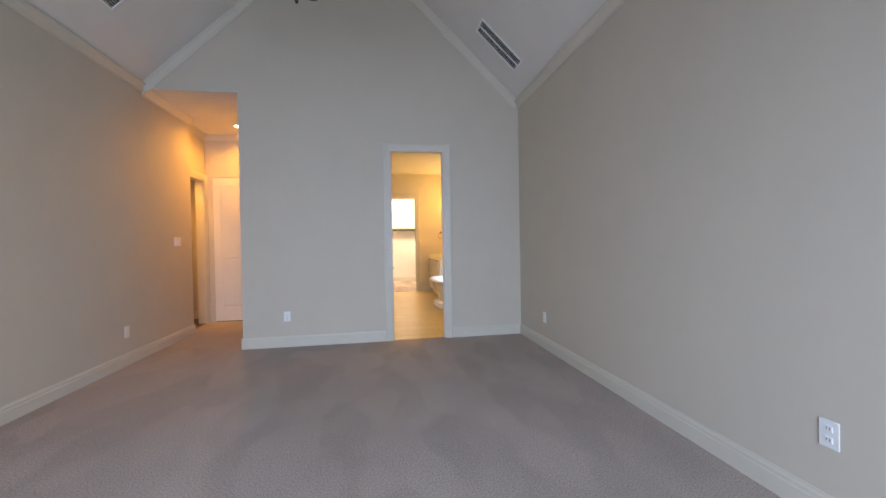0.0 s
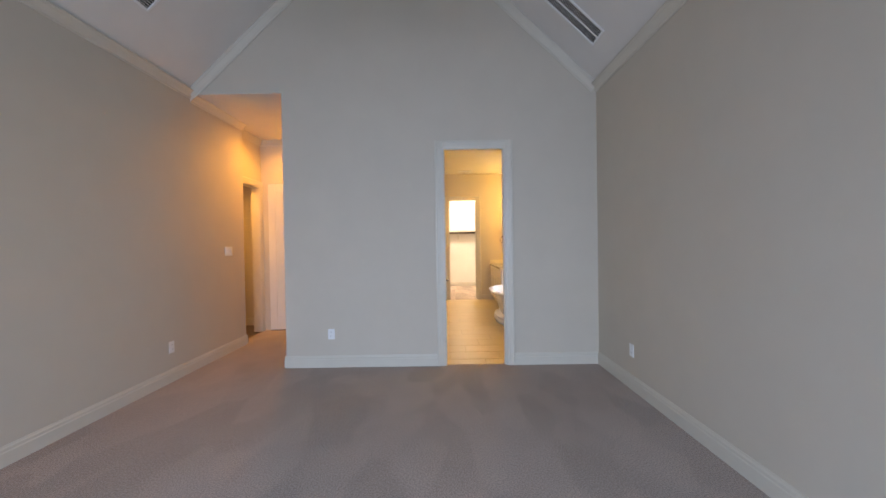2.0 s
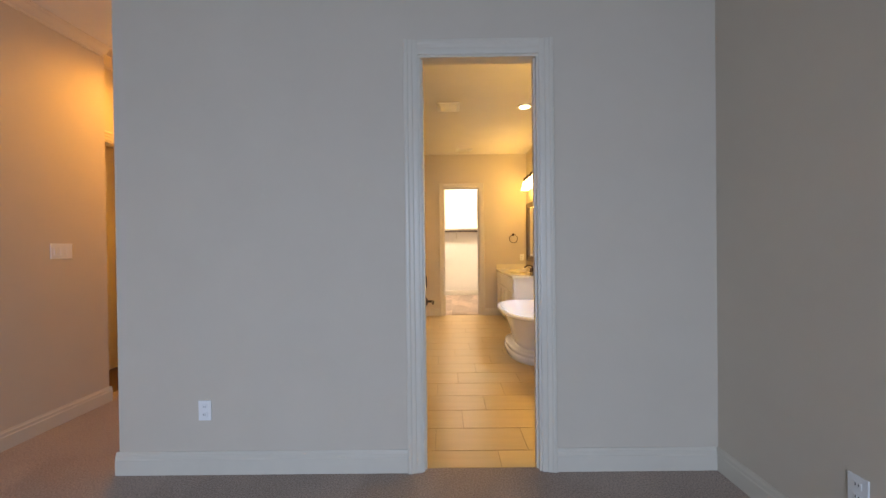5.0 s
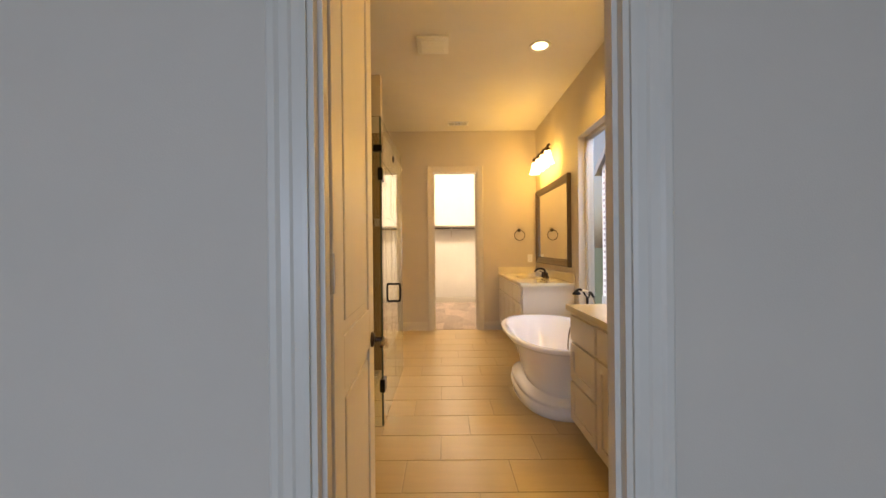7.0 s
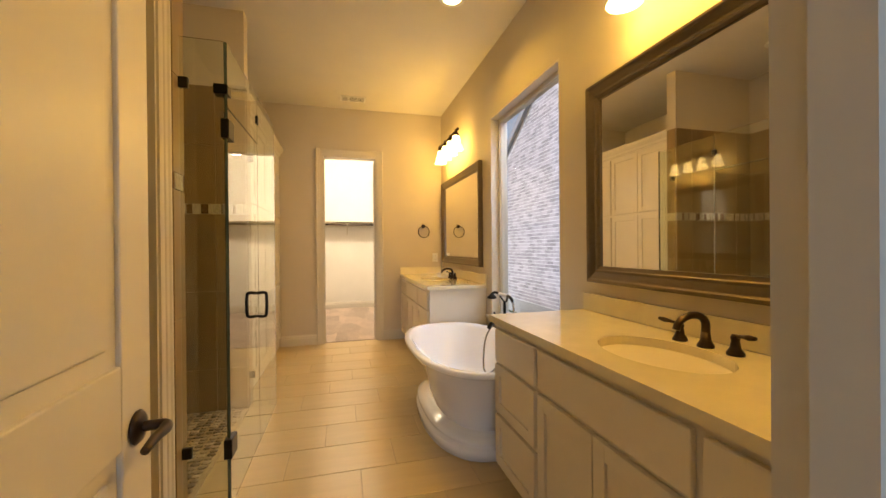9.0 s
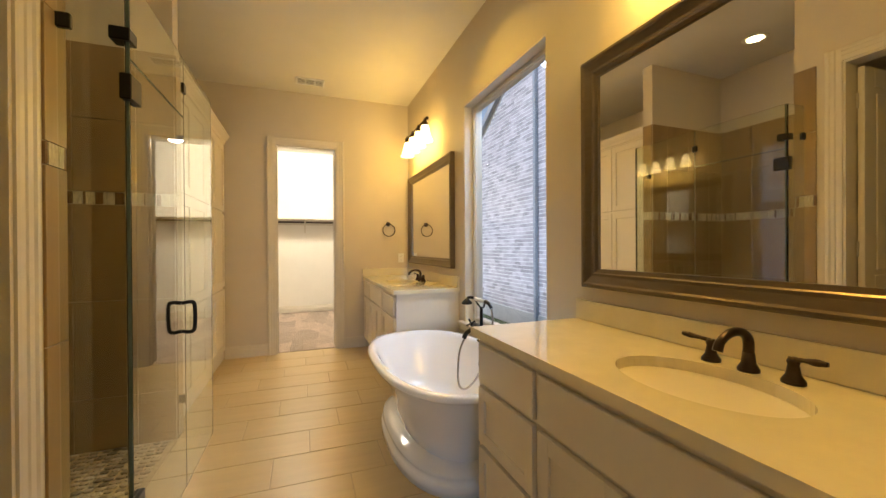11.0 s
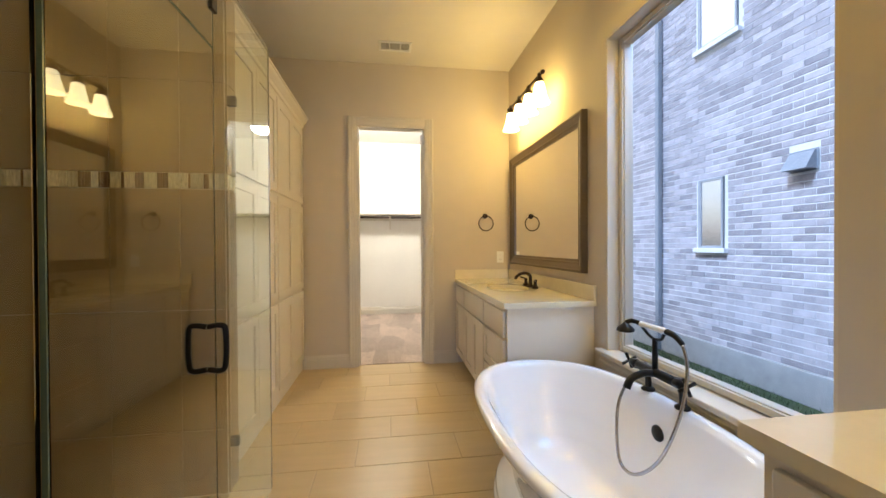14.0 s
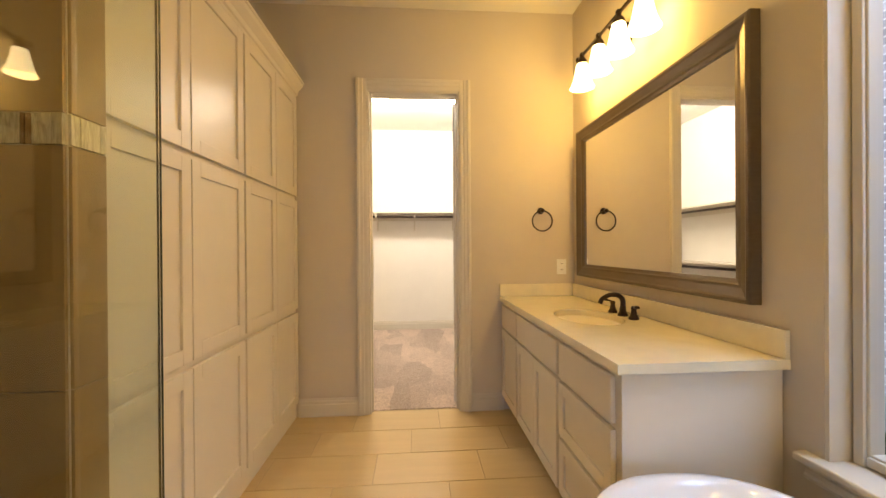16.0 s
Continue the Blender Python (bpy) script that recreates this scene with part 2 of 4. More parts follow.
def sweep(profile, a, b, out, bm=None, up=(0, 0, 1)):
    """A moulding of the profile [(out, up)] run straight from a to b."""
    bm = bm or bmesh.new()
    a, b, out, up = Vector(a), Vector(b), Vector(out), Vector(up)
    va = [bm.verts.new(a + out * o + up * u) for o, u in profile]
    vb = [bm.verts.new(b + out * o + up * u) for o, u in profile]
    n = len(profile)
    for i in range(n):
        bm.faces.new((va[i], va[(i + 1) % n], vb[(i + 1) % n], vb[i]))
    bm.faces.new(va[::-1])
    bm.faces.new(vb)
    bmesh.ops.recalc_face_normals(bm, faces=bm.faces[:])
    return bm


def mesh_of(name, bm, material, smooth=False):
    me = bpy.data.meshes.new(name)
    bm.to_mesh(me)
    bm.free()
    me.materials.append(material)
    if smooth:
        for p in me.polygons:
            p.use_smooth = True
    return me


def solid(name, bm, material, label="", category="", kind="structure", smooth=False, group=""):
    return tagged(new(name, mesh_of(name, bm, material, smooth)), label, category, group, kind)


def thing(name, at, label, category, group="", kind=""):
    e = new(name)
    e.location = at
    e.empty_display_size = 0.05
    return tagged(e, label, category, group, kind)


def root_of(ob):
    m = Matrix.Translation(ob.location)
    while ob.parent:
        ob = ob.parent
        m = Matrix.Translation(ob.location) @ m
    return m


def part(name, bm, material, parent, label="", smooth=False, data=None):
    """A part whose mesh is written in world places, under a thing or part that stands unturned."""
    o = new(name, data or mesh_of(name, bm, material, smooth))
    o.parent = parent
    if parent.type == 'EMPTY':
        o.matrix_parent_inverse = Matrix.Translation(parent.location).inverted()
    if label:
        o["label"] = label
    return o


# ---- plan numbers ----
XR = 1.385                     # bedroom right wall
XL = -3.17                     # bedroom left wall
EAVE = 3.10
SLOPE = 0.955
RIDGE_X = (XR + XL) / 2
RIDGE_Z = EAVE + SLOPE * (XR - RIDGE_X)
BACK = -7.0
T = 0.088                      # wall between bedroom and bath
BX = 1.368                     # bath window wall
BL = -1.72                     # bath left end
BY = 5.035                     # bath closet wall
CH = 3.075                     # bath ceiling
PIER = -2.145
HB = 1.93                      # hall back wall

# ---- setting: floors ----
solid("floor_bedroom", box(XL - .15, XR + .15, BACK - .15, 0.03, -.12, 0.0), M_CARPET, "taupe cut-pile bedroom carpet with vacuum tracks", "carpet")
solid("floor_hall", box(XL - .15, PIER, 0.03, HB, -.12, 0.0), M_CARPET, "taupe cut-pile hall carpet", "carpet")
solid("floor_closet", box(-1.5, 1.9, BY + .06, 8.1, -.12, 0.004), M_CARPET_CLOSET, "taupe closet carpet with vacuum tracks", "carpet")
solid("floor_vestibule", box(-5.2, XL - .15, 0.6, HB + .6, -.12, -0.012), M_WOOD, "dark stained wood floor", "floor")
bath_floor = solid("floor_bath", box(BL - .15, BX + .15, 0.03, BY + .06, -.12, -0.0025), M_GROUT, "cream plank-look porcelain tile floor with tan grout", "floor")
solid("ground", box(1.7, 400, -300, 400, -.80, -.58), M_GRASS, "strip of lawn between the houses", "ground")

# ---- setting: walls ----


def wall_x(name, x0, x1, y0, y1, z1, holes=(), label="greige painted plaster wall", z0=0.0, material=None):
    """A wall along y with openings (y0, y1, z0, z1)."""
    bm = bmesh.new()
    cur = y0
    for h in sorted(holes):
        box(x0, x1, cur, h[0], z0, z1, bm=bm)
        if h[2] > z0:
            box(x0, x1, h[0], h[1], z0, h[2], bm=bm)
        if h[3] < z1:
            box(x0, x1, h[0], h[1], h[3], z1, bm=bm)
        cur = h[1]
    box(x0, x1, cur, y1, z0, z1, bm=bm)
    return solid(name, bm, material or M_WALL, label, "wall")


def wall_y(name, y0, y1, x0, x1, z1, holes=(), label="greige painted plaster wall", z0=0.0, material=None):
    bm = bmesh.new()
    cur = x0
    for h in sorted(holes):
        box(cur, h[0], y0, y1, z0, z1, bm=bm)
        if h[2] > z0:
            box(h[0], h[1], y0, y1, z0, h[2], bm=bm)
        if h[3] < z1:
            box(h[0], h[1], y0, y1, h[3], z1, bm=bm)
        cur = h[1]
    box(cur, x1, y0, y1, z0, z1, bm=bm)
    return solid(name, bm, material or M_WALL, label, "wall")


DW, DH = 0.352, 2.445          # bath door: half width, height
wall_x("wall_bedroom_east", XR, XR + .15, BACK, 0, EAVE + .02)
wall_x("wall_bedroom_west", XL - .15, XL, BACK, 1.085, EAVE + .02)
wall_y("wall_bedroom_south", BACK - .15, BACK, XL - .15, XR + .15, 5.6, [(-2.75, 0.95, 0.6, 2.5)])
wall_y("wall_bath_door", 0, T, PIER, XR, EAVE, [(-DW, DW, 0, DH)])
# gable over the bath wall and the hall opening
bm = bmesh.new()
pts = [(XL, EAVE), (XR, EAVE), (XR, EAVE + .01), (RIDGE_X, RIDGE_Z + .02), (XL, EAVE + .01)]
fa = [bm.verts.new((x, 0, z)) for x, z in pts]
fb = [bm.verts.new((x, T, z)) for x, z in pts]
bm.faces.new(fa), bm.faces.new(fb[::-1])
for i in range(len(pts)):
    bm.faces.new((fa[i], fa[(i + 1) % 5], fb[(i + 1) % 5], fb[i]))
bmesh.ops.recalc_face_normals(bm, faces=bm.faces[:])
solid("wall_gable", bm, M_WALL, "greige painted gable wall under the vaulted ceiling", "wall")
wall_x("wall_hall_east", PIER, PIER + .12, T, HB, EAVE)
wall_y("wall_hall_north", HB, HB + .12, XL - .3, PIER + .12, EAVE, [(-3.21, -2.42, 0, 2.40)])
wall_x("wall_hall_west", XL - .27, XL - .15, 1.085, HB, EAVE, [(1.15, 1.86, 0, 2.34)])
wall_y("wall_vestibule", 0.6, 0.7, -5.2, XL - .27, EAVE)
wall_y("wall_vestibule_north", HB + .5, HB + .6, -5.2, XL - .27, EAVE)
wall_x("wall_vestibule_west", -4.05, -3.95, 0.7, HB + .5, EAVE)
wall_y("wall_hall_door_back", HB + .5, HB + .6, XL - .27, PIER + .12, EAVE)
# bath
WY0, WY1, WZ0, WZ1 = 2.03, 3.205, 0.585, 2.44
wall_x("wall_bath_east", BX, BX + .17, T, BY, CH, [(WY0, WY1, WZ0, WZ1)])
wall_y("wall_closet_door", BY, BY + .12, BL - .15, 2.0, CH, [(-.228, .468, 0, 2.447)])
wall_x("wall_bath_west", BL - .15, BL, T, BY, CH)
SY0, SY1 = 1.79, 3.215         # outer faces of the shower's end walls
wall_y("wall_shower_south", SY0, SY0 + .125, BL, -.703, CH)
wall_y("wall_shower_north", SY1 - .11, SY1, BL, -.703, CH)
# small room between the bath door and the shower
CY0, CY1 = .93, 1.655
wall_x("wall_toilet_room", -.823, -.703, T, SY0, CH, [(CY0, CY1, 0, 2.44)])
# closet
wall_x("wall_closet_west", -1.5, -1.4, BY + .12, 8.1, CH, label="cream closet wall", material=M_CLOSET)
wall_x("wall_closet_east", 1.8, 1.9, BY + .12, 8.1, CH, label="cream closet wall", material=M_CLOSET)
wall_y("wall_closet_north", 8.02, 8.14, -1.4, 1.8, CH, label="cream closet wall", material=M_CLOSET)

# ---- setting: ceilings ----


def slab(name, quad, thick, label):
    bm = bmesh.new()
    lo = [bm.verts.new(p) for p in quad]
    hi = [bm.verts.new((p[0], p[1], p[2] + thick)) for p in quad]
    bm.faces.new(lo), bm.faces.new(hi[::-1])
    for i in range(4):
        bm.faces.new((lo[i], lo[(i + 1) % 4], hi[(i + 1) % 4], hi[i]))
    bmesh.ops.recalc_face_normals(bm, faces=bm.faces[:])
    return solid(name, bm, M_CEIL, label, "ceiling")


_e = 0.16
slab("ceiling_vault_east", [(XR + _e, BACK, EAVE - SLOPE * _e + .012), (XR + _e, -.001, EAVE - SLOPE * _e + .012), (RIDGE_X, -.001, RIDGE_Z + .012), (RIDGE_X, BACK, RIDGE_Z + .012)], .2, "sloped off-white vaulted ceiling")
slab("ceiling_vault_west", [(XL - _e, BACK, EAVE - SLOPE * _e + .012), (XL - _e, -.001, EAVE - SLOPE * _e + .012), (RIDGE_X, -.001, RIDGE_Z + .012), (RIDGE_X, BACK, RIDGE_Z + .012)], .2, "sloped off-white vaulted ceiling")
solid("ceiling_hall", box(XL - .3, PIER + .12, T, HB + .6, EAVE - .006, EAVE + .12), M_CEIL, "flat hall ceiling", "ceiling")
solid("ceiling_hall_front", box(XL, PIER, 0.002, T, EAVE - .006, EAVE - .001), M_CEIL, "flat hall ceiling edge", "ceiling")
solid("ceiling_vestibule", box(-5.2, XL - .3, .6, HB + .6, 2.8, 2.92), M_CEIL, "flat vestibule ceiling", "ceiling")
solid("ceiling_bath", box(BL - .15, BX + .17, T, BY + .12, CH, CH + .12), M_CEIL, "flat off-white bath ceiling", "ceiling")
solid("ceiling_closet", box(-1.5, 1.9, BY + .12, 8.14, CH, CH + .12), M_CEIL, "flat closet ceiling", "ceiling")

# ---- trim ----
BASE = [(0, 0), (.016, 0), (.016, .088), (.012, .094), (.012, .112), (.007, .120), (.005, .132), (0, .132)]
CROWN = [(a * .8, b * .8) for a, b in [(0, 0), (0, -.105), (.010, -.105), (.014, -.085), (.030, -.070), (.062, -.030), (.072, -.024), (.080, -.012), (.088, -.012), (.088, 0)]]
CASE = [(0, 0), (.012, 0), (.014, .012), (.015, .030), (.019, .036), (.021, .055), (.026, .064), (.026, .078), (.022, .084), (0, .084)]


def base(a, b, out):
    return solid("baseboard", sweep(BASE, a, b, out), M_TRIM, "white stepped baseboard", "baseboard")


base((XR, BACK, 0), (XR, 0, 0), (-1, 0, 0))
base((XL, BACK, 0), (XL, 1.085, 0), (1, 0, 0))
base((XL + .016, 1.085, 0), (XL - .15, 1.085, 0), (0, 1, 0))
base((PIER - .016, 0, 0), (-DW - .086, 0, 0), (0, -1, 0))
base((DW + .086, 0, 0), (XR - .016, 0, 0), (0, -1, 0))
base((PIER, 0, 0), (PIER, HB, 0), (-1, 0, 0))
base((-4.6, HB + .5, -.012), (XL - .27, HB + .5, -.012), (0, -1, 0))
base((-.703, T + .03, 0), (-.703, CY0 - .086, 0), (1, 0, 0))
base((-.745, BY, 0), (-.305, BY, 0), (0, -1, 0))
base((.555, BY, 0), (.80, BY, 0), (0, -1, 0))
base((-1.4, 8.02, 0), (1.8, 8.02, 0), (0, -1, 0))
base((BX, 1.78, 0), (BX, 3.30, 0), (-1, 0, 0))


def crown(a, b, out, up=(0, 0, 1)):
    return solid("crown_moulding", sweep(CROWN, a, b, out, up=up), M_TRIM, "white stepped crown moulding", "moulding")


crown((XR, BACK, EAVE + .03), (XR, 0, EAVE + .03), (-1, 0, 0))
crown((XL, BACK, EAVE + .03), (XL, 0, EAVE + .03), (1, 0, 0))
crown((XL, 0, EAVE - .006), (XL, 1.085, EAVE - .006), (1, 0, 0))
crown((XL - .15, 1.085, EAVE - .006), (XL - .15, HB, EAVE - .006), (1, 0, 0))
crown((XL - .15, HB, EAVE - .006), (PIER, HB, EAVE - .006), (0, -1, 0))
_k = 1 / math.hypot(1, SLOPE)
crown((XR, 0, EAVE + .01), (RIDGE_X, 0, RIDGE_Z + .01), (0, -1, 0), up=(SLOPE * _k, 0, _k))
crown((XL, 0, EAVE + .01), (RIDGE_X, 0, RIDGE_Z + .01), (0, -1, 0), up=(-SLOPE * _k, 0, _k))


def casing_y(name, y, out, x0, x1, h):
    """Door casing on a wall of fixed y, round the opening x0..x1."""
    t = thing(name, ((x0 + x1) / 2, y, 0), "white moulded door casing", "door casing", kind="structure")
    part("jamb_casing", sweep(CASE, (x0, y, 0), (x0, y, h + .084), (0, out, 0), up=(-1, 0, 0)), M_TRIM, t)
    part("jamb_casing", sweep(CASE, (x1, y, 0), (x1, y, h + .084), (0, out, 0), up=(1, 0, 0)), M_TRIM, t)
    part("head_casing", sweep(CASE, (x0, y, h), (x1, y, h), (0, out, 0), up=(0, 0, 1)), M_TRIM, t)
    return t


def lining_y(name, y0, y1, x0, x1, h):
    t = thing(name, ((x0 + x1) / 2, y0, 0), "white painted door jamb with stop", "door jamb", kind="structure")
    for a, b in ((x0, x0 + .014), (x1 - .014, x1)):
        part("jamb", box(a, b, y0 - .003, y1 + .003, 0, h), M_TRIM, t)
    part("head", box(x0 + .014, x1 - .014, y0 - .003, y1 + .003, h - .014, h), M_TRIM, t)
    m = (y0 + y1) / 2
    part("stop", box(x1 - .026, x1 - .014, m - .02, m + .015, 0, h - .014), M_TRIM, t)
    part("stop", box(x0 + .014, x0 + .026, m - .02, m + .015, 0, h - .014), M_TRIM, t)
    return t


casing_y("door_casing_bedroom", 0, -1, -DW, DW, DH)
casing_y("door_casing_bath", T, 1, -DW, DW, DH)
_j = lining_y("door_jamb_bath", 0, T, -DW, DW, DH)
part("strike_plate", box(DW - .0165, DW - .0135, T - .030, T - .004, .86, .925, .001), M_BRONZE, _j, "dark bronze strike plate")
casing_y("door_casing_closet", BY, -1, -.228, .468, 2.447)
lining_y("door_jamb_closet", BY, BY + .12, -.228, .468, 2.447)
t = thing("door_casing_hall", (XL - .15, 1.5, 0), "white moulded door casing in the hall", "door casing", kind="structure")
_x = XL - .15
part("jamb_casing", sweep(CASE, (_x, 1.86, 0), (_x, 1.86, 2.424), (1, 0, 0), up=(0, 1, 0)), M_TRIM, t)
part("head_casing", sweep(CASE, (_x, 1.09, 2.34), (_x, 1.86, 2.34), (1, 0, 0), up=(0, 0, 1)), M_TRIM, t)
part("jamb", box(_x - .12, _x + .002, 1.845, 1.86, 0, 2.34), M_TRIM, t)
part("head", box(_x - .12, _x + .002, 1.15, 1.845, 2.326, 2.34), M_TRIM, t)

t = thing("door_casing_toilet_room", (-.703, 1.3, 0), "white moulded door casing beside the shower", "door casing", kind="structure")
part("jamb_casing", sweep(CASE, (-.703, CY0, 0), (-.703, CY0, 2.524), (1, 0, 0), up=(0, -1, 0)), M_TRIM, t)
part("jamb_casing", sweep(CASE, (-.703, CY1, 0), (-.703, CY1, 2.524), (1, 0, 0), up=(0, 1, 0)), M_TRIM, t)
part("head_casing", sweep(CASE, (-.703, CY0, 2.44), (-.703, CY1, 2.44), (1, 0, 0), up=(0, 0, 1)), M_TRIM, t)
for _a, _b in ((CY0, CY0 + .014), (CY1 - .014, CY1)):
    part("jamb", box(-.826, -.700, _a, _b, 0, 2.44), M_TRIM, t)
part("head", box(-.826, -.700, CY0 + .014, CY1 - .014, 2.426, 2.44), M_TRIM, t)


def panel_door(name, x, y, w, h, angle, label, knob=True, hand=1):
    """A two-panel door, hinged at (x, y), turned by angle about z; built along +x."""
    d = thing(name, (0, 0, 0), label, "door", kind="structure")
    th = .035
    st = .115
    part("core", box(0.01, w - .01, .009, th - .009, .02, h), M_DOOR, d)
    for a, b, c, e in ((0, st, .012, h), (w - st, w, .012, h), (st, w - st, h - .13, h), (st, w - st, .012, .23), (st, w - st, .88, 1.03)):
        part("stile", box(a, b, 0, th, c, e, .003), M_DOOR, d)
    for z0, z1 in ((.23, .88), (1.03, h - .13)):
        for f0, f1 in ((.003, .012), (th - .012, th - .003)):
            part("raised_panel", box(st + .035, w - st - .035, f0, f1, z0 + .035, z1 - .035, .006), M_DOOR, d)
    if knob:
        for s, f in ((-1, 0), (1, th)):
            k = part("rosette", lathe([(.030, 0), (.032, .004), (.026, .010), (.012, .014)], (0, 0, 0), 24, 'Y'), M_BRONZE, d, "oil-rubbed bronze rosette", True)
            k.matrix_parent_inverse = Matrix.Identity(4)
            k.matrix_basis = Matrix.Translation((w - .065, f, .90)) @ Matrix.Rotation(0 if s > 0 else math.pi, 4, 'Z')
            l = new("lever", mesh_of("lever", tube([(0, .010, 0), (0, .045, 0), (-.02, .055, 0), (-.06, .055, .002), (-.10, .052, -.004)], [.010, .010, .011, .009, .007]), M_BRONZE, True))
            l.parent = k
            if s < 0:
                l.matrix_basis = Matrix.Diagonal((-1, 1, 1, 1))
    for z in (.25, h / 2, h - .22):
        part("hinge", box(-.008, .004, -.005, .007, z - .05, z + .05, .002), M_NICKEL, d, "satin metal hinge")
    for o in list(d.children):
        if o.name.split(".")[0] != "rosette":
            o.matrix_parent_inverse = Matrix.Identity(4)
    d.matrix_world = Matrix.Translation((x, y, 0)) @ Matrix.Rotation(radians(angle), 4, 'Z')
    return d


panel_door("door_bath", -DW + .022, T + .012, .68, 2.42, 92.5, "cream two-panel door standing open against the shower")
panel_door("door_toilet_room", -.83, CY1 - .018, .69, 2.41, 182, "cream two-panel door standing open into the small room")
panel_door("door_closet", .462, BY + .125, .66, 2.41, 68, "white two-panel closet door standing open")
panel_door("door_hall", -3.21, HB - .0, .79, 2.395, 0, "white two-panel hall door, closed")

# ---- bedroom ----


def plate(name, at, out, w=.075, h=.118, kind="outlet", label="white duplex outlet plate on the wall"):
    t = thing(name, at, label, "outlet" if kind == "outlet" else "switch", kind="")
    x, y, z = at
    o = Vector(out)
    side = Vector((-o.y, o.x, 0))

    def plane_box(s0, s1, z0, z1, d0, d1, bev):
        p = Vector(at)
        c = [p + side * s0 + o * d0, p + side * s1 + o * d1]
        return box(min(c[0].x, c[1].x), max(c[0].x, c[1].x), min(c[0].y, c[1].y), max(c[0].y, c[1].y), z + z0, z + z1, bev)
    part("cover", plane_box(-w / 2, w / 2, -h / 2, h / 2, 0, .006, .002), M_PLASTIC, t)
    if kind == "outlet":
        for dz in (-.024, .024):
            s = part("socket", plane_box(-.015, .015, dz - .013, dz + .013, .003, .009, .002), M_PLASTIC, t)
            for k in (-.006, .006):
                # black bars for the shade in the socket holes
                part("slot", plane_box(k - .0012, k + .0012, dz - .004, dz + .006, .006, .0097, 0), M_DARK, t)
    else:
        n = max(1, round(w / .05))
        for i in range(n):
            c = (i - (n - 1) / 2) * .046
            part("rocker", plane_box(c - .016, c + .016, -.033, .033, .003, .010, .002), M_PLASTIC, t)
    return t


plate("outlet", (XL, -.385, .355), (1, 0, 0))
plate("outlet", (-1.632, 0, .375), (0, -1, 0))
plate("outlet", (XR, -.76, .36), (-1, 0, 0))
plate("outlet", (XR, -3.60, .395), (-1, 0, 0))
plate("light_switch", (XL, .69, 1.325), (1, 0, 0), .165, .118, "switch", "white three-gang rocker switch plate")
plate("outlet", (1.265, BY, 1.10), (0, -1, 0), label="white outlet plate above the backsplash")


def grille(name, centre, u, v, n, lu, lv, slats, bars, label, dark=M_DARK, depth=.012):
    """An air grille in the plane of u and v, facing n."""
    c, u, v, n = Vector(centre), Vector(u).normalized(), Vector(v).normalized(), Vector(n).normalized()
    rot = Matrix((u, v, n)).transposed().to_4x4()
    g = thing(name, (0, 0, 0), label, "air vent")
    fr = .022
    for a in ((-lu / 2, lu / 2, -lv / 2, -lv / 2 + fr), (-lu / 2, lu / 2, lv / 2 - fr, lv / 2), (-lu / 2, -lu / 2 + fr, -lv / 2 + fr, lv / 2 - fr), (lu / 2 - fr, lu / 2, -lv / 2 + fr, lv / 2 - fr)):
        part("frame", box(*a, 0, depth, .003), M_PLASTIC, g)
    # flat black sheet painted as the shade of the duct behind the slats
    part("backing", box(-lu / 2 + fr, lu / 2 - fr, -lv / 2 + fr, lv / 2 - fr, 0, .002), dark, g)
    w = lu - 2 * fr
    me = mesh_of("slat", box(-w / slats * .11, w / slats * .11, -lv / 2 + fr, lv / 2 - fr, .002, depth * .45), M_PLASTIC)
    for i in range(slats):
        o = part("slat", None, None, g, data=me)
        o.location = (-w / 2 + w * (i + .5) / slats, 0, 0)
    for k in range(bars):
        p = -lv / 2 + lv * (k + 1) / (bars + 1)
        part("bar", box(-w / 2, w / 2, p - .006, p + .006, .002, depth), M_PLASTIC, g)
    g.matrix_world = Matrix.Translation(c) @ rot
    return g


_sl = Vector((-1, 0, SLOPE)).normalized()
_x = 0.93
grille("return_air_vent", (_x, -.62, EAVE + SLOPE * (XR - _x) + .008), _sl, (0, 1, 0), (-SLOPE, 0, -1), .66, .26, 36, 1, "white slotted return-air grille on the sloped ceiling")
_x = -2.72
grille("supply_air_vent", (_x, -1.10, EAVE + SLOPE * (_x - XL) + .008), (1, 0, SLOPE), (0, -1, 0), (SLOPE, 0, -1), .38, .20, 16, 0, "white slotted supply grille on the sloped ceiling")
grille("ceiling_air_vent", (.16, 4.67, CH), (0, 1, 0), (1, 0, 0), (0, 0, -1), .17, .30, 7, 2, "white slotted ceiling vent")


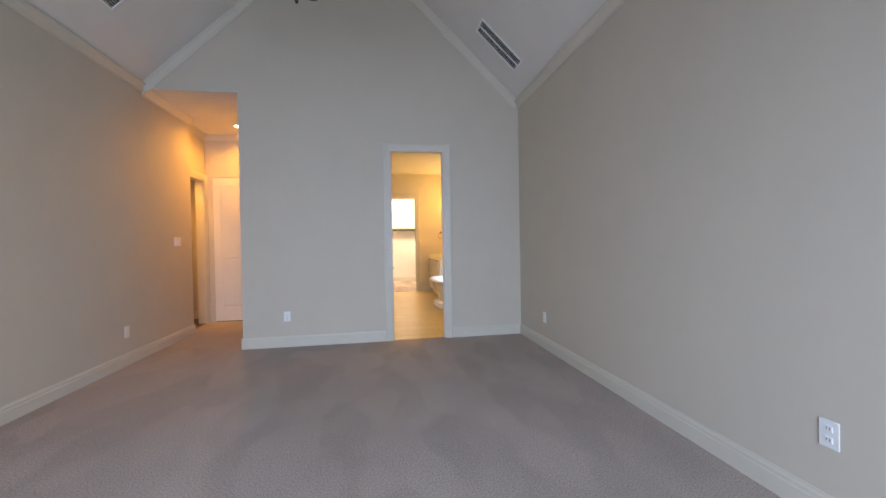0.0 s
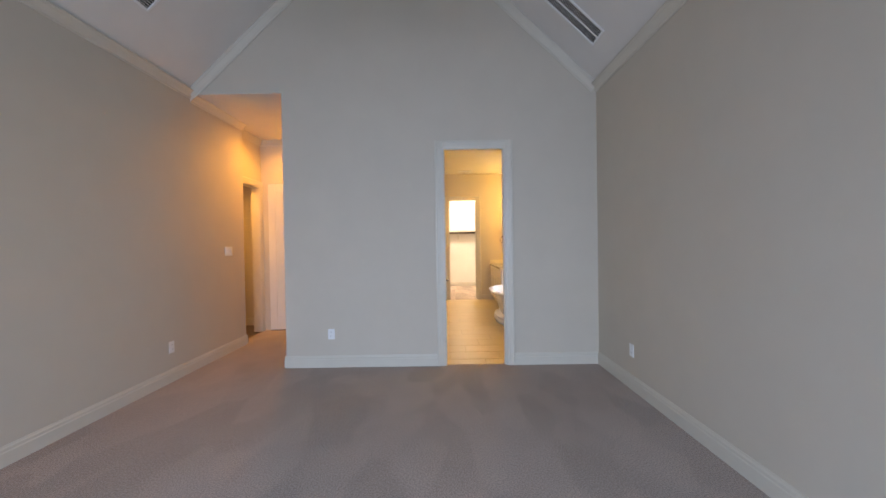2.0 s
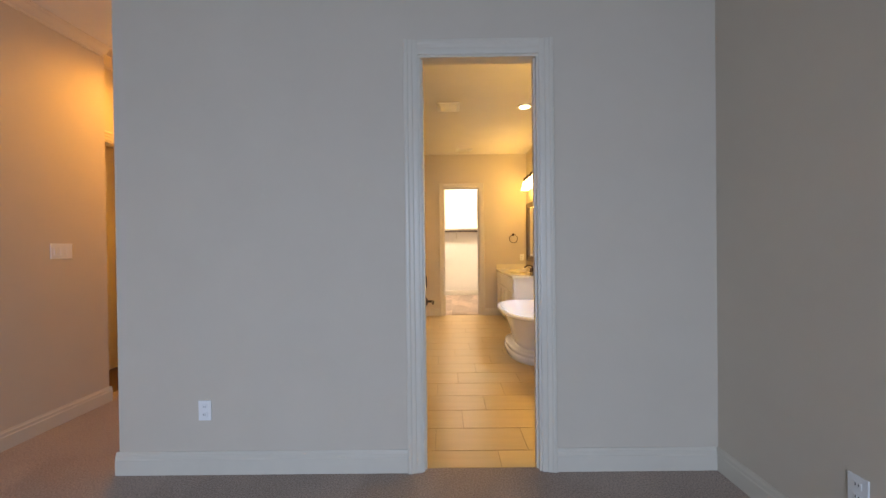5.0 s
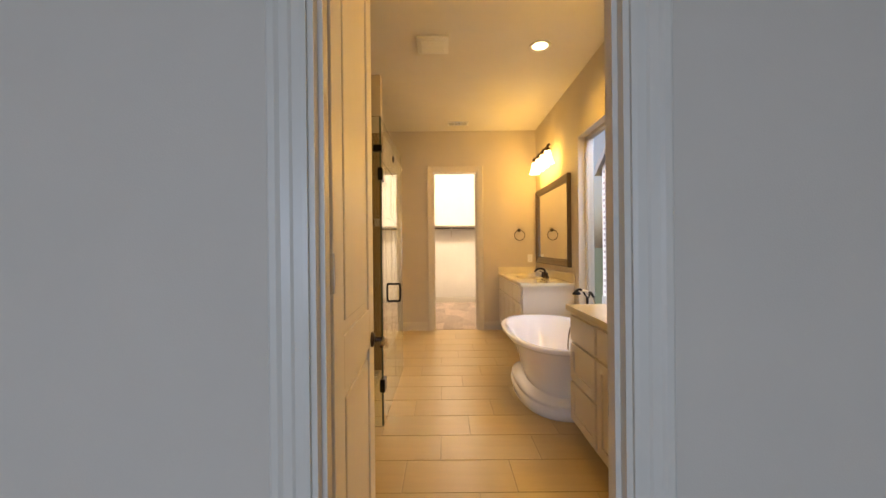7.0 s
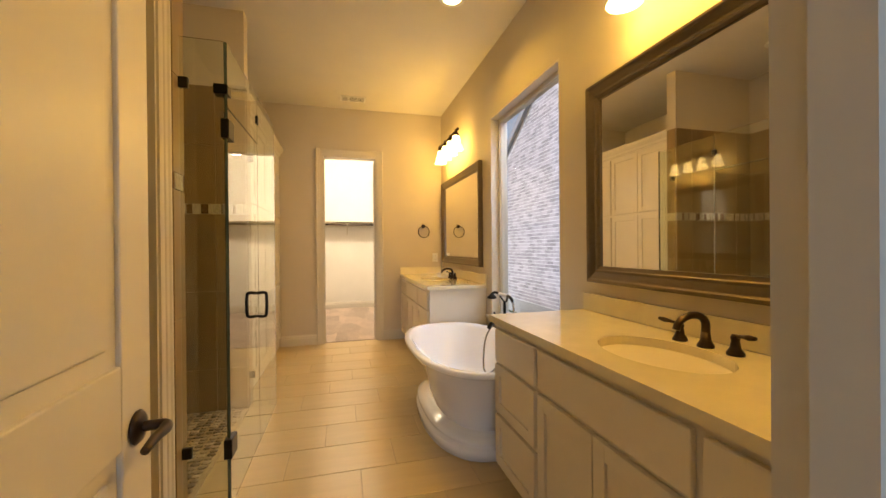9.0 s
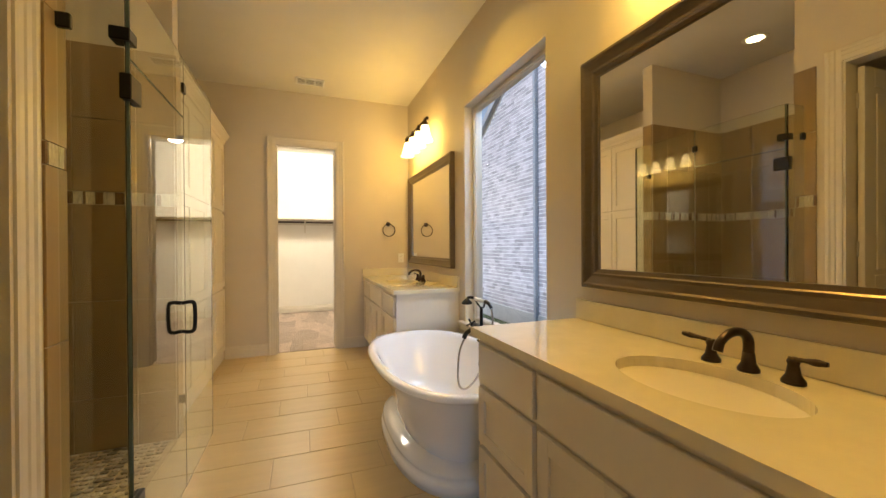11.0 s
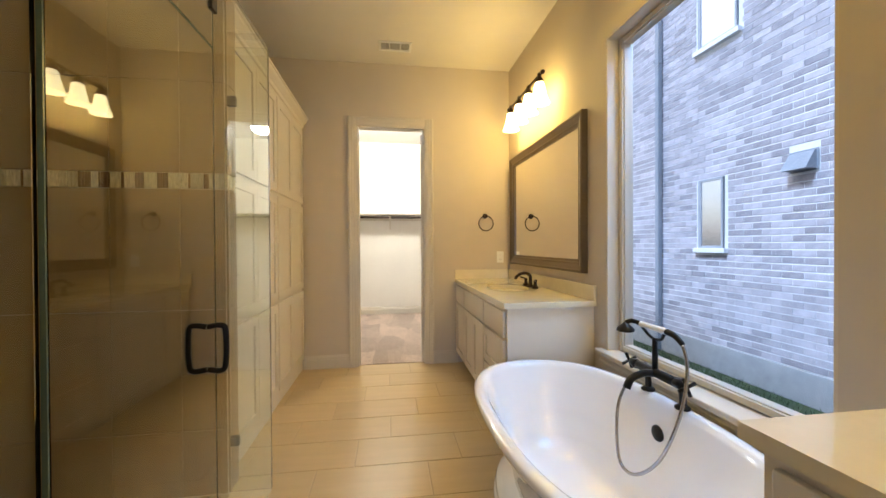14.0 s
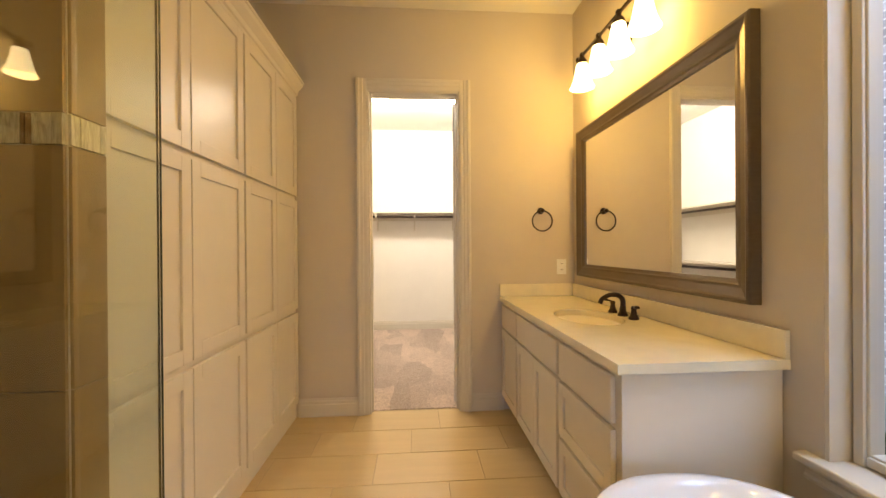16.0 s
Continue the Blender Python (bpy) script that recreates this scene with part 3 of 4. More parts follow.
def ceiling_fan(x, y):
    f = thing("ceiling_fan", (x, y, RIDGE_Z), "dark bronze ceiling fan with pull chain hanging from the ridge", "ceiling fan")
    part("canopy", lathe([(.075, RIDGE_Z), (.075, RIDGE_Z - .06), (.03, RIDGE_Z - .12)][::-1], (x, y, 0)), M_BRONZE, f, "", True)
    part("rod", lathe([(.013, 3.2), (.013, RIDGE_Z - .1)], (x, y, 0), 16), M_BRONZE, f, "", True)
    part("motor", lathe([(.05, 2.98), (.11, 3.02), (.13, 3.1), (.12, 3.18), (.04, 3.22)], (x, y, 0)), M_BRONZE, f, "", True)
    part("switch_housing", lathe([(.0, 2.60), (.035, 2.605), (.062, 2.635), (.065, 2.70), (.05, 2.80), (.05, 2.98)], (x, y, 0)), M_BRONZE, f, "", True)
    for i in range(5):
        b = part("blade", box(.16, .66, -.065, .065, 3.10, 3.108, .003), M_WOOD, f, "dark wood blade")
        b.matrix_parent_inverse = Matrix.Translation((0, 0, -RIDGE_Z))
        b.rotation_euler = (0, 0, 2 * math.pi * i / 5 + .4)
    part("pull_chain", tube([(x - .075, y - .03, 2.66), (x - .075, y - .03, 2.595)], .0025, smooth_steps=1), M_BRONZE, f)
    part("pull_knob", lathe([(.003, 2.598), (.008, 2.575), (.010, 2.555), (.002, 2.545)][::-1], (x - .075, y - .03, 0), 12), M_BRONZE, f, "", True)


ceiling_fan(RIDGE_X + .06, -2.72)

# bedroom window behind the walker
wb = thing("window_bedroom", (-.9, BACK, .6), "white triple bedroom window", "window", kind="structure")
for a, b in ((-2.75, -2.69), (-1.55, -1.49), (-.31, -.25), (.89, .95)):
    part("mullion", box(a, b, BACK - .1, BACK - .02, .6, 2.5), M_TRIM, wb)
part("sill", box(-2.8, 1.0, BACK - .1, BACK + .04, .56, .6, .004), M_TRIM, wb)
part("head", box(-2.69, .89, BACK - .1, BACK - .02, 2.44, 2.5), M_TRIM, wb)


def recessed(x, y, z, label="lit recessed ceiling downlight with white trim"):
    t = thing("recessed_light", (x, y, z), label, "ceiling light", "recessed lights")
    part("trim_ring", lathe([(.062, z - .002), (.095, z - .002), (.098, z - .006), (.092, z - .012), (.066, z - .008)], (x, y, 0), 36, closed=True), M_PLASTIC, t, "", True)
    part("lens", lathe([(.064, z - .007), (.064, z - .0035)], (x, y, 0), 32), M_LENS, t, "glowing lens")


recessed(.82, 2.57, CH)
recessed(-1.15, 2.43, CH)
recessed(-2.58, 1.35, EAVE - .006)
# unseen downlight added only as a source for the vestibule fill
recessed(-3.66, 1.15, 2.80)
# exhaust fan
xf = thing("exhaust_fan", (-.14, 2.525, CH), "white square ceiling exhaust fan", "exhaust fan")
part("housing", box(-.28, 0, 2.385, 2.665, CH - .022, CH, .008), M_PLASTIC, xf)
part("cover", box(-.25, -.03, 2.415, 2.635, CH - .032, CH - .02, .006), M_PLASTIC, xf)
for i in range(9):
    part("louvre", box(-.235, -.045, 2.432 + i * .022, 2.442 + i * .022, CH - .037, CH - .031), M_PLASTIC, xf)

# ---- bath window ----
w = thing("window_bath", (BX, (WY0 + WY1) / 2, WZ0), "tall fixed bath window with white sill and tan frame", "window", kind="structure")
_g = BX + .105
part("reveal", box(BX + .002, BX + .168, WY0, WY0 + .012, WZ0, WZ1), M_TRIM, w)
part("reveal", box(BX + .002, BX + .168, WY1 - .012, WY1, WZ0, WZ1), M_TRIM, w)
part("reveal", box(BX + .002, BX + .168, WY0 + .012, WY1 - .012, WZ1 - .012, WZ1), M_TRIM, w)
part("sill", box(BX - .045, BX + .168, WY0 - .06, WY1 + .06, WZ0 - .012, WZ0 + .014, .006), M_TRIM, w, "white painted sill")
part("apron", sweep(CASE, (BX, WY0 - .04, WZ0 - .012), (BX, WY1 + .04, WZ0 - .012), (-1, 0, 0), up=(0, 0, -.6)), M_TRIM, w)
for a, b, c, d in ((WY0 + .012, WY0 + .052, WZ0 + .014, WZ1 - .012), (WY1 - .052, WY1 - .012, WZ0 + .014, WZ1 - .012), (WY0 + .052, WY1 - .052, WZ1 - .052, WZ1 - .012), (WY0 + .052, WY1 - .052, WZ0 + .014, WZ0 + .054)):
    part("frame", box(_g - .022, _g + .03, a, b, c, d, .004), M_VINYL, w, "tan frame")
    k = (.012 if b - a < .1 else 0), (.012 if b - a >= .1 else 0)
    part("bead", box(_g - .034, _g - .022, a + k[0] * .5, b - k[0] * .5, c + k[1] * .5, d - k[1] * .5, .003), M_TRIM, w)
pane = part("pane", box(_g + .002, _g + .008, WY0 + .04, WY1 - .04, WZ0 + .04, WZ1 - .04), M_PANE, w, "clear glass pane")
pane.visible_shadow = False

# ---- cabinets ----


def shaker(parent, name, face, y0, y1, z0, z1, out, rail=.055, flat=False):
    """A shaker front in a plane of fixed x; out is -1 or 1."""
    def bx(a, b, c, d, p, q, bev=.002):
        xs = sorted((face + out * p, face + out * q))
        return box(xs[0], xs[1], a, b, c, d, bev)
    if flat:
        return part(name, bx(y0, y1, z0, z1, 0, .019, .004), M_CAB, parent)
    d = part(name, bx(y0 + .02, y1 - .02, z0 + .02, z1 - .02, 0, .009), M_CAB, parent)
    for a, b, c, e in ((y0, y0 + rail, z0, z1), (y1 - rail, y1, z0, z1), (y0 + rail, y1 - rail, z0, z0 + rail), (y0 + rail, y1 - rail, z1 - rail, z1)):
        part("rail" if b - a > rail * 1.5 else "stile", bx(a, b, c, e, 0, .020), M_CAB, d)
    return d


TX = -.765
tw = thing("linen_cabinet", (TX - .2, 4.1, 0), "cream painted floor-to-crown linen cabinet with shaker doors", "cabinet")
part("body", box(TX - .40, TX, SY1 + .003, BY - .003, 0, 2.39, .002), M_CAB, tw)
for a, b in ((3.235, 3.690), (3.697, 4.150), (4.172, 4.598), (4.605, 5.020)):
    for z0, z1 in ((.115, .785), (.815, 1.610), (1.640, 2.365)):
        shaker(tw, "door", TX, a, b, z0, z1, 1, .06)
CR2 = [(0, 0), (.012, 0), (.016, .014), (.026, .020), (.030, .044), (.060, .078), (.066, .094), (.074, .098), (.074, .112), (0, .112)]
part("crown", sweep(CR2, (TX, SY1 + .003, 2.375), (TX, BY - .003, 2.375), (1, 0, 0)), M_CAB, tw)
part("top", box(TX - .40, TX, SY1 + .003, BY - .003, 2.39, 2.487), M_CAB, tw)

FX = .80


def vanity(name, y0, y1, cols, sink_y, sides, splash_end, label):
    v = thing(name, (FX + .28, (y0 + y1) / 2, 0), label, "vanity")
    part("body", box(FX, BX - .003, y0, y1, .10, .842, .002), M_CAB, v)
    part("toe_kick", box(FX + .07, BX - .003, y0 + .004, y1 - .004, 0, .10), M_CAB, v)
    for a, b, kind in cols:
        if kind == "drawers":
            for z0, z1 in ((.655, .815), (.395, .635), (.125, .375)):
                shaker(v, "drawer_front", FX, a, b, z0, z1, -1, .05, flat=z0 > .6)
        else:
            shaker(v, "false_front", FX, a, b, .655, .815, -1, flat=True)
            n = 2 if b - a > .5 else 1
            for i in range(n):
                w_ = (b - a - .006 * (n - 1)) / n
                shaker(v, "door", FX, a + i * (w_ + .006), a + i * (w_ + .006) + w_, .125, .635, -1, .055)
    # top with an oval cut for the bowl
    ct = thing("countertop", (FX + .28, (y0 + y1) / 2, .842), "cream polished quartz vanity top with undermounted oval sink", "countertop")
    x0, x1, c0, c1 = FX - .028, BX - .003, y0 - (.028 if sides[0] else 0), y1 + (.028 if sides[1] else 0)
    cx, cy, rx, ry = FX + .255, sink_y, .165, .235
    bm = bmesh.new()
    N = 48
    zt, zb = .876, .842
    inner, outer = [], []
    for i in range(N):
        a = 2 * math.pi * i / N
        ca, sa = math.cos(a), math.sin(a)
        inner.append((cx + rx * ca, cy + ry * sa))
        kx = ((x1 - cx) if ca > 0 else (x0 - cx)) / ca if abs(ca) > 1e-6 else 1e9
        ky = ((c1 - cy) if sa > 0 else (c0 - cy)) / sa if abs(sa) > 1e-6 else 1e9
        k = min(kx, ky)
        outer.append((cx + k * ca, cy + k * sa))
    # make sure that the corners are kept
    for qx, qy in ((x0, c0), (x0, c1), (x1, c0), (x1, c1)):
        j = min(range(N), key=lambda i: math.hypot(outer[i][0] - qx, outer[i][1] - qy))
        outer[j] = (qx, qy)
    rings = [[bm.verts.new((*p, z)) for p in loop] for loop, z in ((inner, zb), (inner, zt), (outer, zt), (outer, zb))]
    for r in range(4):
        p, q = rings[r], rings[(r + 1) % 4]
        for i in range(N):
            bm.faces.new((p[i], p[(i + 1) % N], q[(i + 1) % N], q[i]))
    bmesh.ops.recalc_face_normals(bm, faces=bm.faces[:])
    part("slab", bm, M_TOP, ct)
    prof = [(.001, -.150), (.3, -.148), (.6, -.135), (.85, -.10), (.97, -.05), (1.03, 0)]
    part("bowl", lathe([(r, .842 + h) for r, h in prof], (cx, cy, 0), 48, sx=rx, sy=ry), M_SINK, ct, "cream porcelain bowl", True)
    for o in list(ct.children):
        if o.name.startswith("bowl"):
            bmb = bmesh.new()
            bmb.from_mesh(o.data)
            top = [f for f in bmb.faces if len(f.verts) > 10 and f.calc_center_median().z > .8]
            bmesh.ops.delete(bmb, geom=top, context='FACES_ONLY')
            bmb.to_mesh(o.data)
            bmb.free()
    part("drain", lathe([(.024, .698), (.026, .701), (.018, .703), (.001, .703)], (cx, cy, 0), 20), M_BRONZE, ct, "bronze drain", True)
    part("backsplash", box(BX - .022, BX - .003, c0, c1, .876, .972, .003), M_TOP, ct)
    if splash_end is not None:
        e = splash_end
        part("side_splash", box(x0, BX - .022, min(e, e + (.019 if e < 2 else -.019)), max(e, e + (.019 if e < 2 else -.019)), .876, .972, .003), M_TOP, ct)
    # widespread tap
    fx = BX - .115
    f = thing("faucet", (fx, sink_y, .876), "oil-rubbed bronze widespread faucet with two lever handles", "faucet")
    part("spout_base", lathe([(.027, .8765), (.027, .884), (.018, .900), (.0145, .93)], (fx, sink_y, 0), 24), M_BRONZE, f, "", True)
    part("spout", tube([(fx, sink_y, .92), (fx - .002, sink_y, .965), (fx - .03, sink_y, .988), (fx - .075, sink_y, .990), (fx - .115, sink_y, .970), (fx - .128, sink_y, .945)], [.014, .014, .013, .0125, .012, .013]), M_BRONZE, f, "", True)
    for s in (-1, 1):
        y = sink_y + s * .105
        h = part("handle_base", lathe([(.026, .8765), (.026, .884), (.016, .900), (.012, .925), (.015, .932), (.010, .944)], (fx, y, 0), 24), M_BRONZE, f, "", True)
        part("lever", tube([(fx, y, .938), (fx - .01, y + s * .028, .943), (fx - .018, y + s * .055, .946), (fx - .02, y + s * .078, .948)], [.007, .006, .0095, .006]), M_BRONZE, h, "", True)
    return v


def mirror(name, y0, y1, z0, z1, label):
    m = thing(name, (BX, (y0 + y1) / 2, z0), label, "mirror")
    PR = [(0, 0), (.040, 0), (.046, .006), (.046, .016), (.040, .024), (.030, .055), (.030, .066), (.024, .072), (.020, .088), (0, .088)]
    bm = bmesh.new()
    X = BX - .003
    loops = []
    for o, u in PR:
        loops.append([bm.verts.new((X - o, yy, zz)) for yy, zz in ((y0 + u, z0 + u), (y1 - u, z0 + u), (y1 - u, z1 - u), (y0 + u, z1 - u))])
    for i in range(len(PR)):
        p, q = loops[i], loops[(i + 1) % len(PR)]
        for k in range(4):
            bm.faces.new((p[k], p[(k + 1) % 4], q[(k + 1) % 4], q[k]))
    bmesh.ops.recalc_face_normals(bm, faces=bm.faces[:])
    part("frame", bm, M_FRAME, m)
    part("glass", box(X - .012, X - .004, y0 + .08, y1 - .08, z0 + .08, z1 - .08), M_MIRROR, m, "mirror glass")
    return m


def vanity_light(yc, label):
    b = thing("vanity_light", (BX, yc, 2.53), label, "wall light", "vanity lights")
    x = 1.25
    part("back_plate", lathe([(.001, -.004), (.062, -.004), (.066, -.018), (.058, -.026), (.045, -.030), (.03, -.042)][::-1], (BX, yc, 2.47), 32, 'X', sy=1.25), M_BRONZE, b, "", True)
    part("arm", tube([(BX - .03, yc, 2.47), (BX - .06, yc, 2.48), (x, yc, 2.535)], .010), M_BRONZE, b, "", True)
    part("rod", tube([(x, yc - .40, 2.535), (x, yc + .40, 2.535)], .010, smooth_steps=1), M_BRONZE, b, "", True)
    for s in (-1, 1):
        part("finial", lathe([(.002, -.02), (.014, -.012), (.018, 0), (.014, .012), (.002, .02)], (x, yc + s * .405, 2.535), 16, 'Y'), M_BRONZE, b, "", True)
    for i in range(4):
        y = yc + (i - 1.5) * .23
        part("socket", lathe([(.014, 2.552), (.017, 2.54), (.014, 2.52), (.030, 2.50), (.034, 2.475)][::-1], (x, y, 0), 24), M_BRONZE, b, "", True)
        sh = part("shade", lathe([(.078, 2.318), (.070, 2.335), (.056, 2.375), (.046, 2.42), (.038, 2.465), (.030, 2.485),
                                  (.028, 2.483), (.036, 2.463), (.044, 2.42), (.054, 2.375), (.068, 2.335), (.076, 2.318)], (x, y, 0), 32, closed=True), M_SHADE, b, "glowing frosted bell shade", True)
        sh.visible_shadow = False


vanity("vanity", 3.333, BY - .004, [(3.37, 3.84, "drawers"), (3.87, 4.57, "doors"), (4.60, 5.00, "doors")], 4.13, (1, 0), BY - .004, "cream shaker vanity cabinet with drawers beside the closet door")
vanity("vanity", T + .031, 1.741, [(1.30, 1.71, "drawers"), (.565, 1.27, "doors"), (.20, .535, "doors")], .93, (0, 1), None, "cream shaker vanity cabinet with drawers beside the tub")
mirror("wall_mirror", 3.41, 4.885, 1.04, 2.10, "large rectangular mirror in a dark bronze frame")
mirror("wall_mirror", .215, 1.70, 1.04, 2.10, "large rectangular mirror in a dark bronze frame")
vanity_light(4.265, "bronze four-light vanity bar with glowing bell shades")
vanity_light(.965, "bronze four-light vanity bar with glowing bell shades")


def towel_ring(x, z):
    t = thing("towel_ring", (x, BY, z), "oil-rubbed bronze towel ring on the wall", "towel ring")
    part("mount", lathe([(.026, 0), (.026, -.008), (.016, -.016), (.011, -.050), (.015, -.056), (.004, -.062)][::-1], (x, BY, z), 24, 'Y'), M_BRONZE, t, "", True)
    part("ring", tube([(x + .078 * math.sin(a), BY - .045, z - .080 + .078 * math.cos(a)) for a in [2 * math.pi * i / 24 for i in range(25)]], .0055, smooth_steps=1), M_BRONZE, t, "", True)


towel_ring(1.10, 1.535)

# ---- tub ----
TCX, TCY, TLX, TLY, RIM = .895, 2.53, .43, .745, .545


def oval(hx, hy, z, n=64, e=2.5):
    r = []
    for i in range(n):
        a = 2 * math.pi * i / n
        c, s = math.cos(a), math.sin(a)
        r.append((TCX + hx * math.copysign(abs(c) ** (2 / e), c), TCY + hy * math.copysign(abs(s) ** (2 / e), s), z))
    return r


def loft(loops, cap0=True, cap1=True):
    bm = bmesh.new()
    rings = [[bm.verts.new(p) for p in l] for l in loops]
    n = len(rings[0])
    for p, q in zip(rings, rings[1:]):
        for i in range(n):
            bm.faces.new((p[i], p[(i + 1) % n], q[(i + 1) % n], q[i]))
    if cap0:
        bm.faces.new(rings[0][::-1])
    if cap1:
        bm.faces.new(rings[-1])
    bmesh.ops.recalc_face_normals(bm, faces=bm.faces[:])
    return bm


tub = thing("bathtub", (TCX, TCY, 0), "white freestanding pedestal bathtub with rolled rim under the window", "bathtub")
shell = [(.19, .22, .125), (.178, .205, .14), (.168, .195, .20), (.138, .165, .30), (.088, .11, .42), (.048, .06, .485), (.030, .04, .505), (.006, .008, .512), (0, 0, .525), (.001, .001, .538), (.010, .010, RIM), (.034, .034, .548), (.050, .050, .542), (.062, .066, .520), (.105, .125, .44), (.160, .20, .32), (.198, .25, .22), (.225, .31, .175), (.29, .42, .155)]
part("shell", loft([oval(TLX - a, TLY - b, z) for a, b, z in shell]), M_TUB, tub, "", True)
foot = [(.085, .125, 0), (.085, .125, .055), (.090, .130, .062), (.100, .140, .066), (.100, .140, .085), (.093, .133, .095), (.100, .140, .108), (.135, .170, .118), (.165, .20, .128), (.185, .215, .145)]
part("plinth", loft([oval(TLX - a, TLY - b, z) for a, b, z in foot]), M_TUB, tub, "stepped white plinth", True)
part("overflow", lathe([(.034, 0), (.034, -.006), (.026, -.012), (.006, -.014)][::-1], (TCX + TLX - .116, 2.56, .43), 24, 'X'), M_BLACK, tub, "dark overflow plate", True)

# tub filler standing on the wall-side rim
tf = thing("tub_faucet", (1.285, 2.40, RIM), "dark bronze clawfoot-style tub filler with hand shower", "faucet")
fx, fz = 1.24, .665
for s in (-1, 1):
    y = 2.42 + s * .105
    part("riser", tube([(1.285, y, .552), (1.285, y, .60), (1.27, y, .66), (fx, y, fz)], .014), M_BLACK, tf, "", True)
    part("flange", lathe([(.030, .548), (.030, .556), (.016, .566)], (1.285, y, 0), 20), M_BLACK, tf, "", True)
    k = part("valve", lathe([(.018, 0), (.022, .02), (.018, .05), (.012, .06)], (fx, y + (.0 if s > 0 else -.06), fz), 20, 'Y'), M_BLACK, tf, "", True)
    yk = y + s * .075
    for a in range(4):
        d = Vector((math.cos(a * math.pi / 2 + .4), 0, math.sin(a * math.pi / 2 + .4)))
        part("cross_arm", tube([(fx, yk, fz), (fx + d.x * .038, yk, fz + d.z * .038)], [.006, .008], smooth_steps=1), M_BLACK, k, "", True)
part("body", tube([(fx, 2.30, fz), (fx, 2.54, fz)], .020, smooth_steps=1), M_BLACK, tf, "", True)
part("spout", tube([(fx, 2.42, fz - .005), (fx - .05, 2.42, fz), (fx - .11, 2.42, fz - .02), (fx - .135, 2.42, fz - .06)], [.017, .016, .015, .017]), M_BLACK, tf, "", True)
part("column", tube([(fx, 2.42, fz), (fx, 2.42, fz + .15)], [.013, .011], smooth_steps=1), M_BLACK, tf, "", True)
part("cradle", tube([(fx - .01, 2.49, fz + .185), (fx, 2.46, fz + .155), (fx, 2.42, fz + .145), (fx, 2.38, fz + .155), (fx - .01, 2.35, fz + .185)], .007), M_BLACK, tf, "", True)
hs = part("hand_shower", tube([(fx - .01, 2.335, fz + .197), (fx - .01, 2.50, fz + .197)], [.014, .012], smooth_steps=1), M_PLASTIC, tf, "white porcelain grip", True)
part("shower_head", lathe([(.006, 0), (.018, -.012), (.038, -.030), (.040, -.042), (.030, -.046)][::-1], (fx - .055, 2.545, fz + .200), 24), M_BLACK, hs, "", True)
part("neck", tube([(fx - .01, 2.50, fz + .197), (fx - .03, 2.535, fz + .205), (fx - .055, 2.545, fz + .195)], .011), M_BLACK, hs, "", True)
part("collar", tube([(fx - .01, 2.338, fz + .197), (fx - .01, 2.29, fz + .190), (fx - .01, 2.25, fz + .165)], [.014, .013, .011]), M_BLACK, hs, "", True)
part("hose", tube([(fx - .01, 2.25, fz + .165), (fx - .02, 2.215, fz + .08), (fx - .06, 2.20, fz - .08), (fx - .13, 2.22, fz - .26), (fx - .18, 2.30, fz - .36), (fx - .19, 2.39, fz - .34), (fx - .15, 2.46, fz - .16), (fx - .08, 2.48, fz - .05), (fx - .02, 2.46, fz - .01)], .0068, segs=10), M_CHROME, tf, "metal spiral hose", True)

tf.location.y += .20

# ---- shower ----
GX = -.503
GT = 2.21
sh = thing("shower_enclosure", (GX, 2.5, 0), "frameless clear glass shower enclosure with black hardware", "shower enclosure")


def glass(name, x0, x1, y0, y1, z0, z1, label=""):
    g = part(name, box(x0, x1, y0, y1, z0, z1, .0012, seg=1), M_GLASS, sh, label)
    g.visible_shadow = False
    return g


YH, YS, YE = 1.868, 2.515, 3.125
glass("return_panel", -.700, GX - .006, YH - .014, YH - .004, .006, GT)
dr = glass("shower_door", GX - .005, GX + .005, YH, YS - .003, .012, 1.900, "hinged glass shower door")
glass("transom", GX - .005, GX + .005, YH, YS - .003, 1.906, GT)
glass("fixed_panel", GX - .005, GX + .005, YS, YE, .006, GT)
glass("end_panel", -.700, GX - .006, YE - .010, YE, .006, GT)
part("corner_seal", box(GX - .006, GX + .004, YH - .004, YH - .0005, .006, GT), M_SEDGE, sh, "dark seal strip")
part("strike_seal", box(GX - .004, GX + .004, YS - .0028, YS - .0004, .006, GT), M_SEDGE, sh)
part("top_seal", box(GX - .004, GX + .004, YH, YS - .003, 1.9005, 1.9055), M_SEDGE, sh)
part("corner_seal", box(GX - .006, GX + .005, YE + .0004, YE + .002, .006, GT), M_SEDGE, sh)


def clip(x0, x1, y0, y1, z, h=.05, name="clamp"):
    part(name, box(x0, x1, y0, y1, z - h / 2, z + h / 2, .004), M_BLACK, sh, "black metal clamp")


for z in (1.80, .30):
    part("hinge", box(GX - .018, GX + .018, YH - .030, YH + .065, z - .045, z + .045, .004), M_BLACK, sh, "black glass hinge")
clip(GX - .05, GX + .012, YH - .022, YH + .045, 1.985, .045)
clip(-.705, -.655, YH - .022, YH + .004, 2.00)
clip(-.705, -.655, YH - .022, YH + .004, .30)
clip(GX - .012, GX + .012, YS - .022, YS + .022, 2.055)
for z in (1.94, .26):
    clip(-.705, -.655, YE - .018, YE + .008, z)
hd = part("pull_handle", tube([(GX + .006, 2.455, .960), (GX + .045, 2.455, .965), (GX + .060, 2.455, .945), (GX + .060, 2.455, .84), (GX + .045, 2.455, .815), (GX + .006, 2.455, .820)], .0095, smooth_steps=5), M_BLACK, sh, "black D-shaped pull", True)
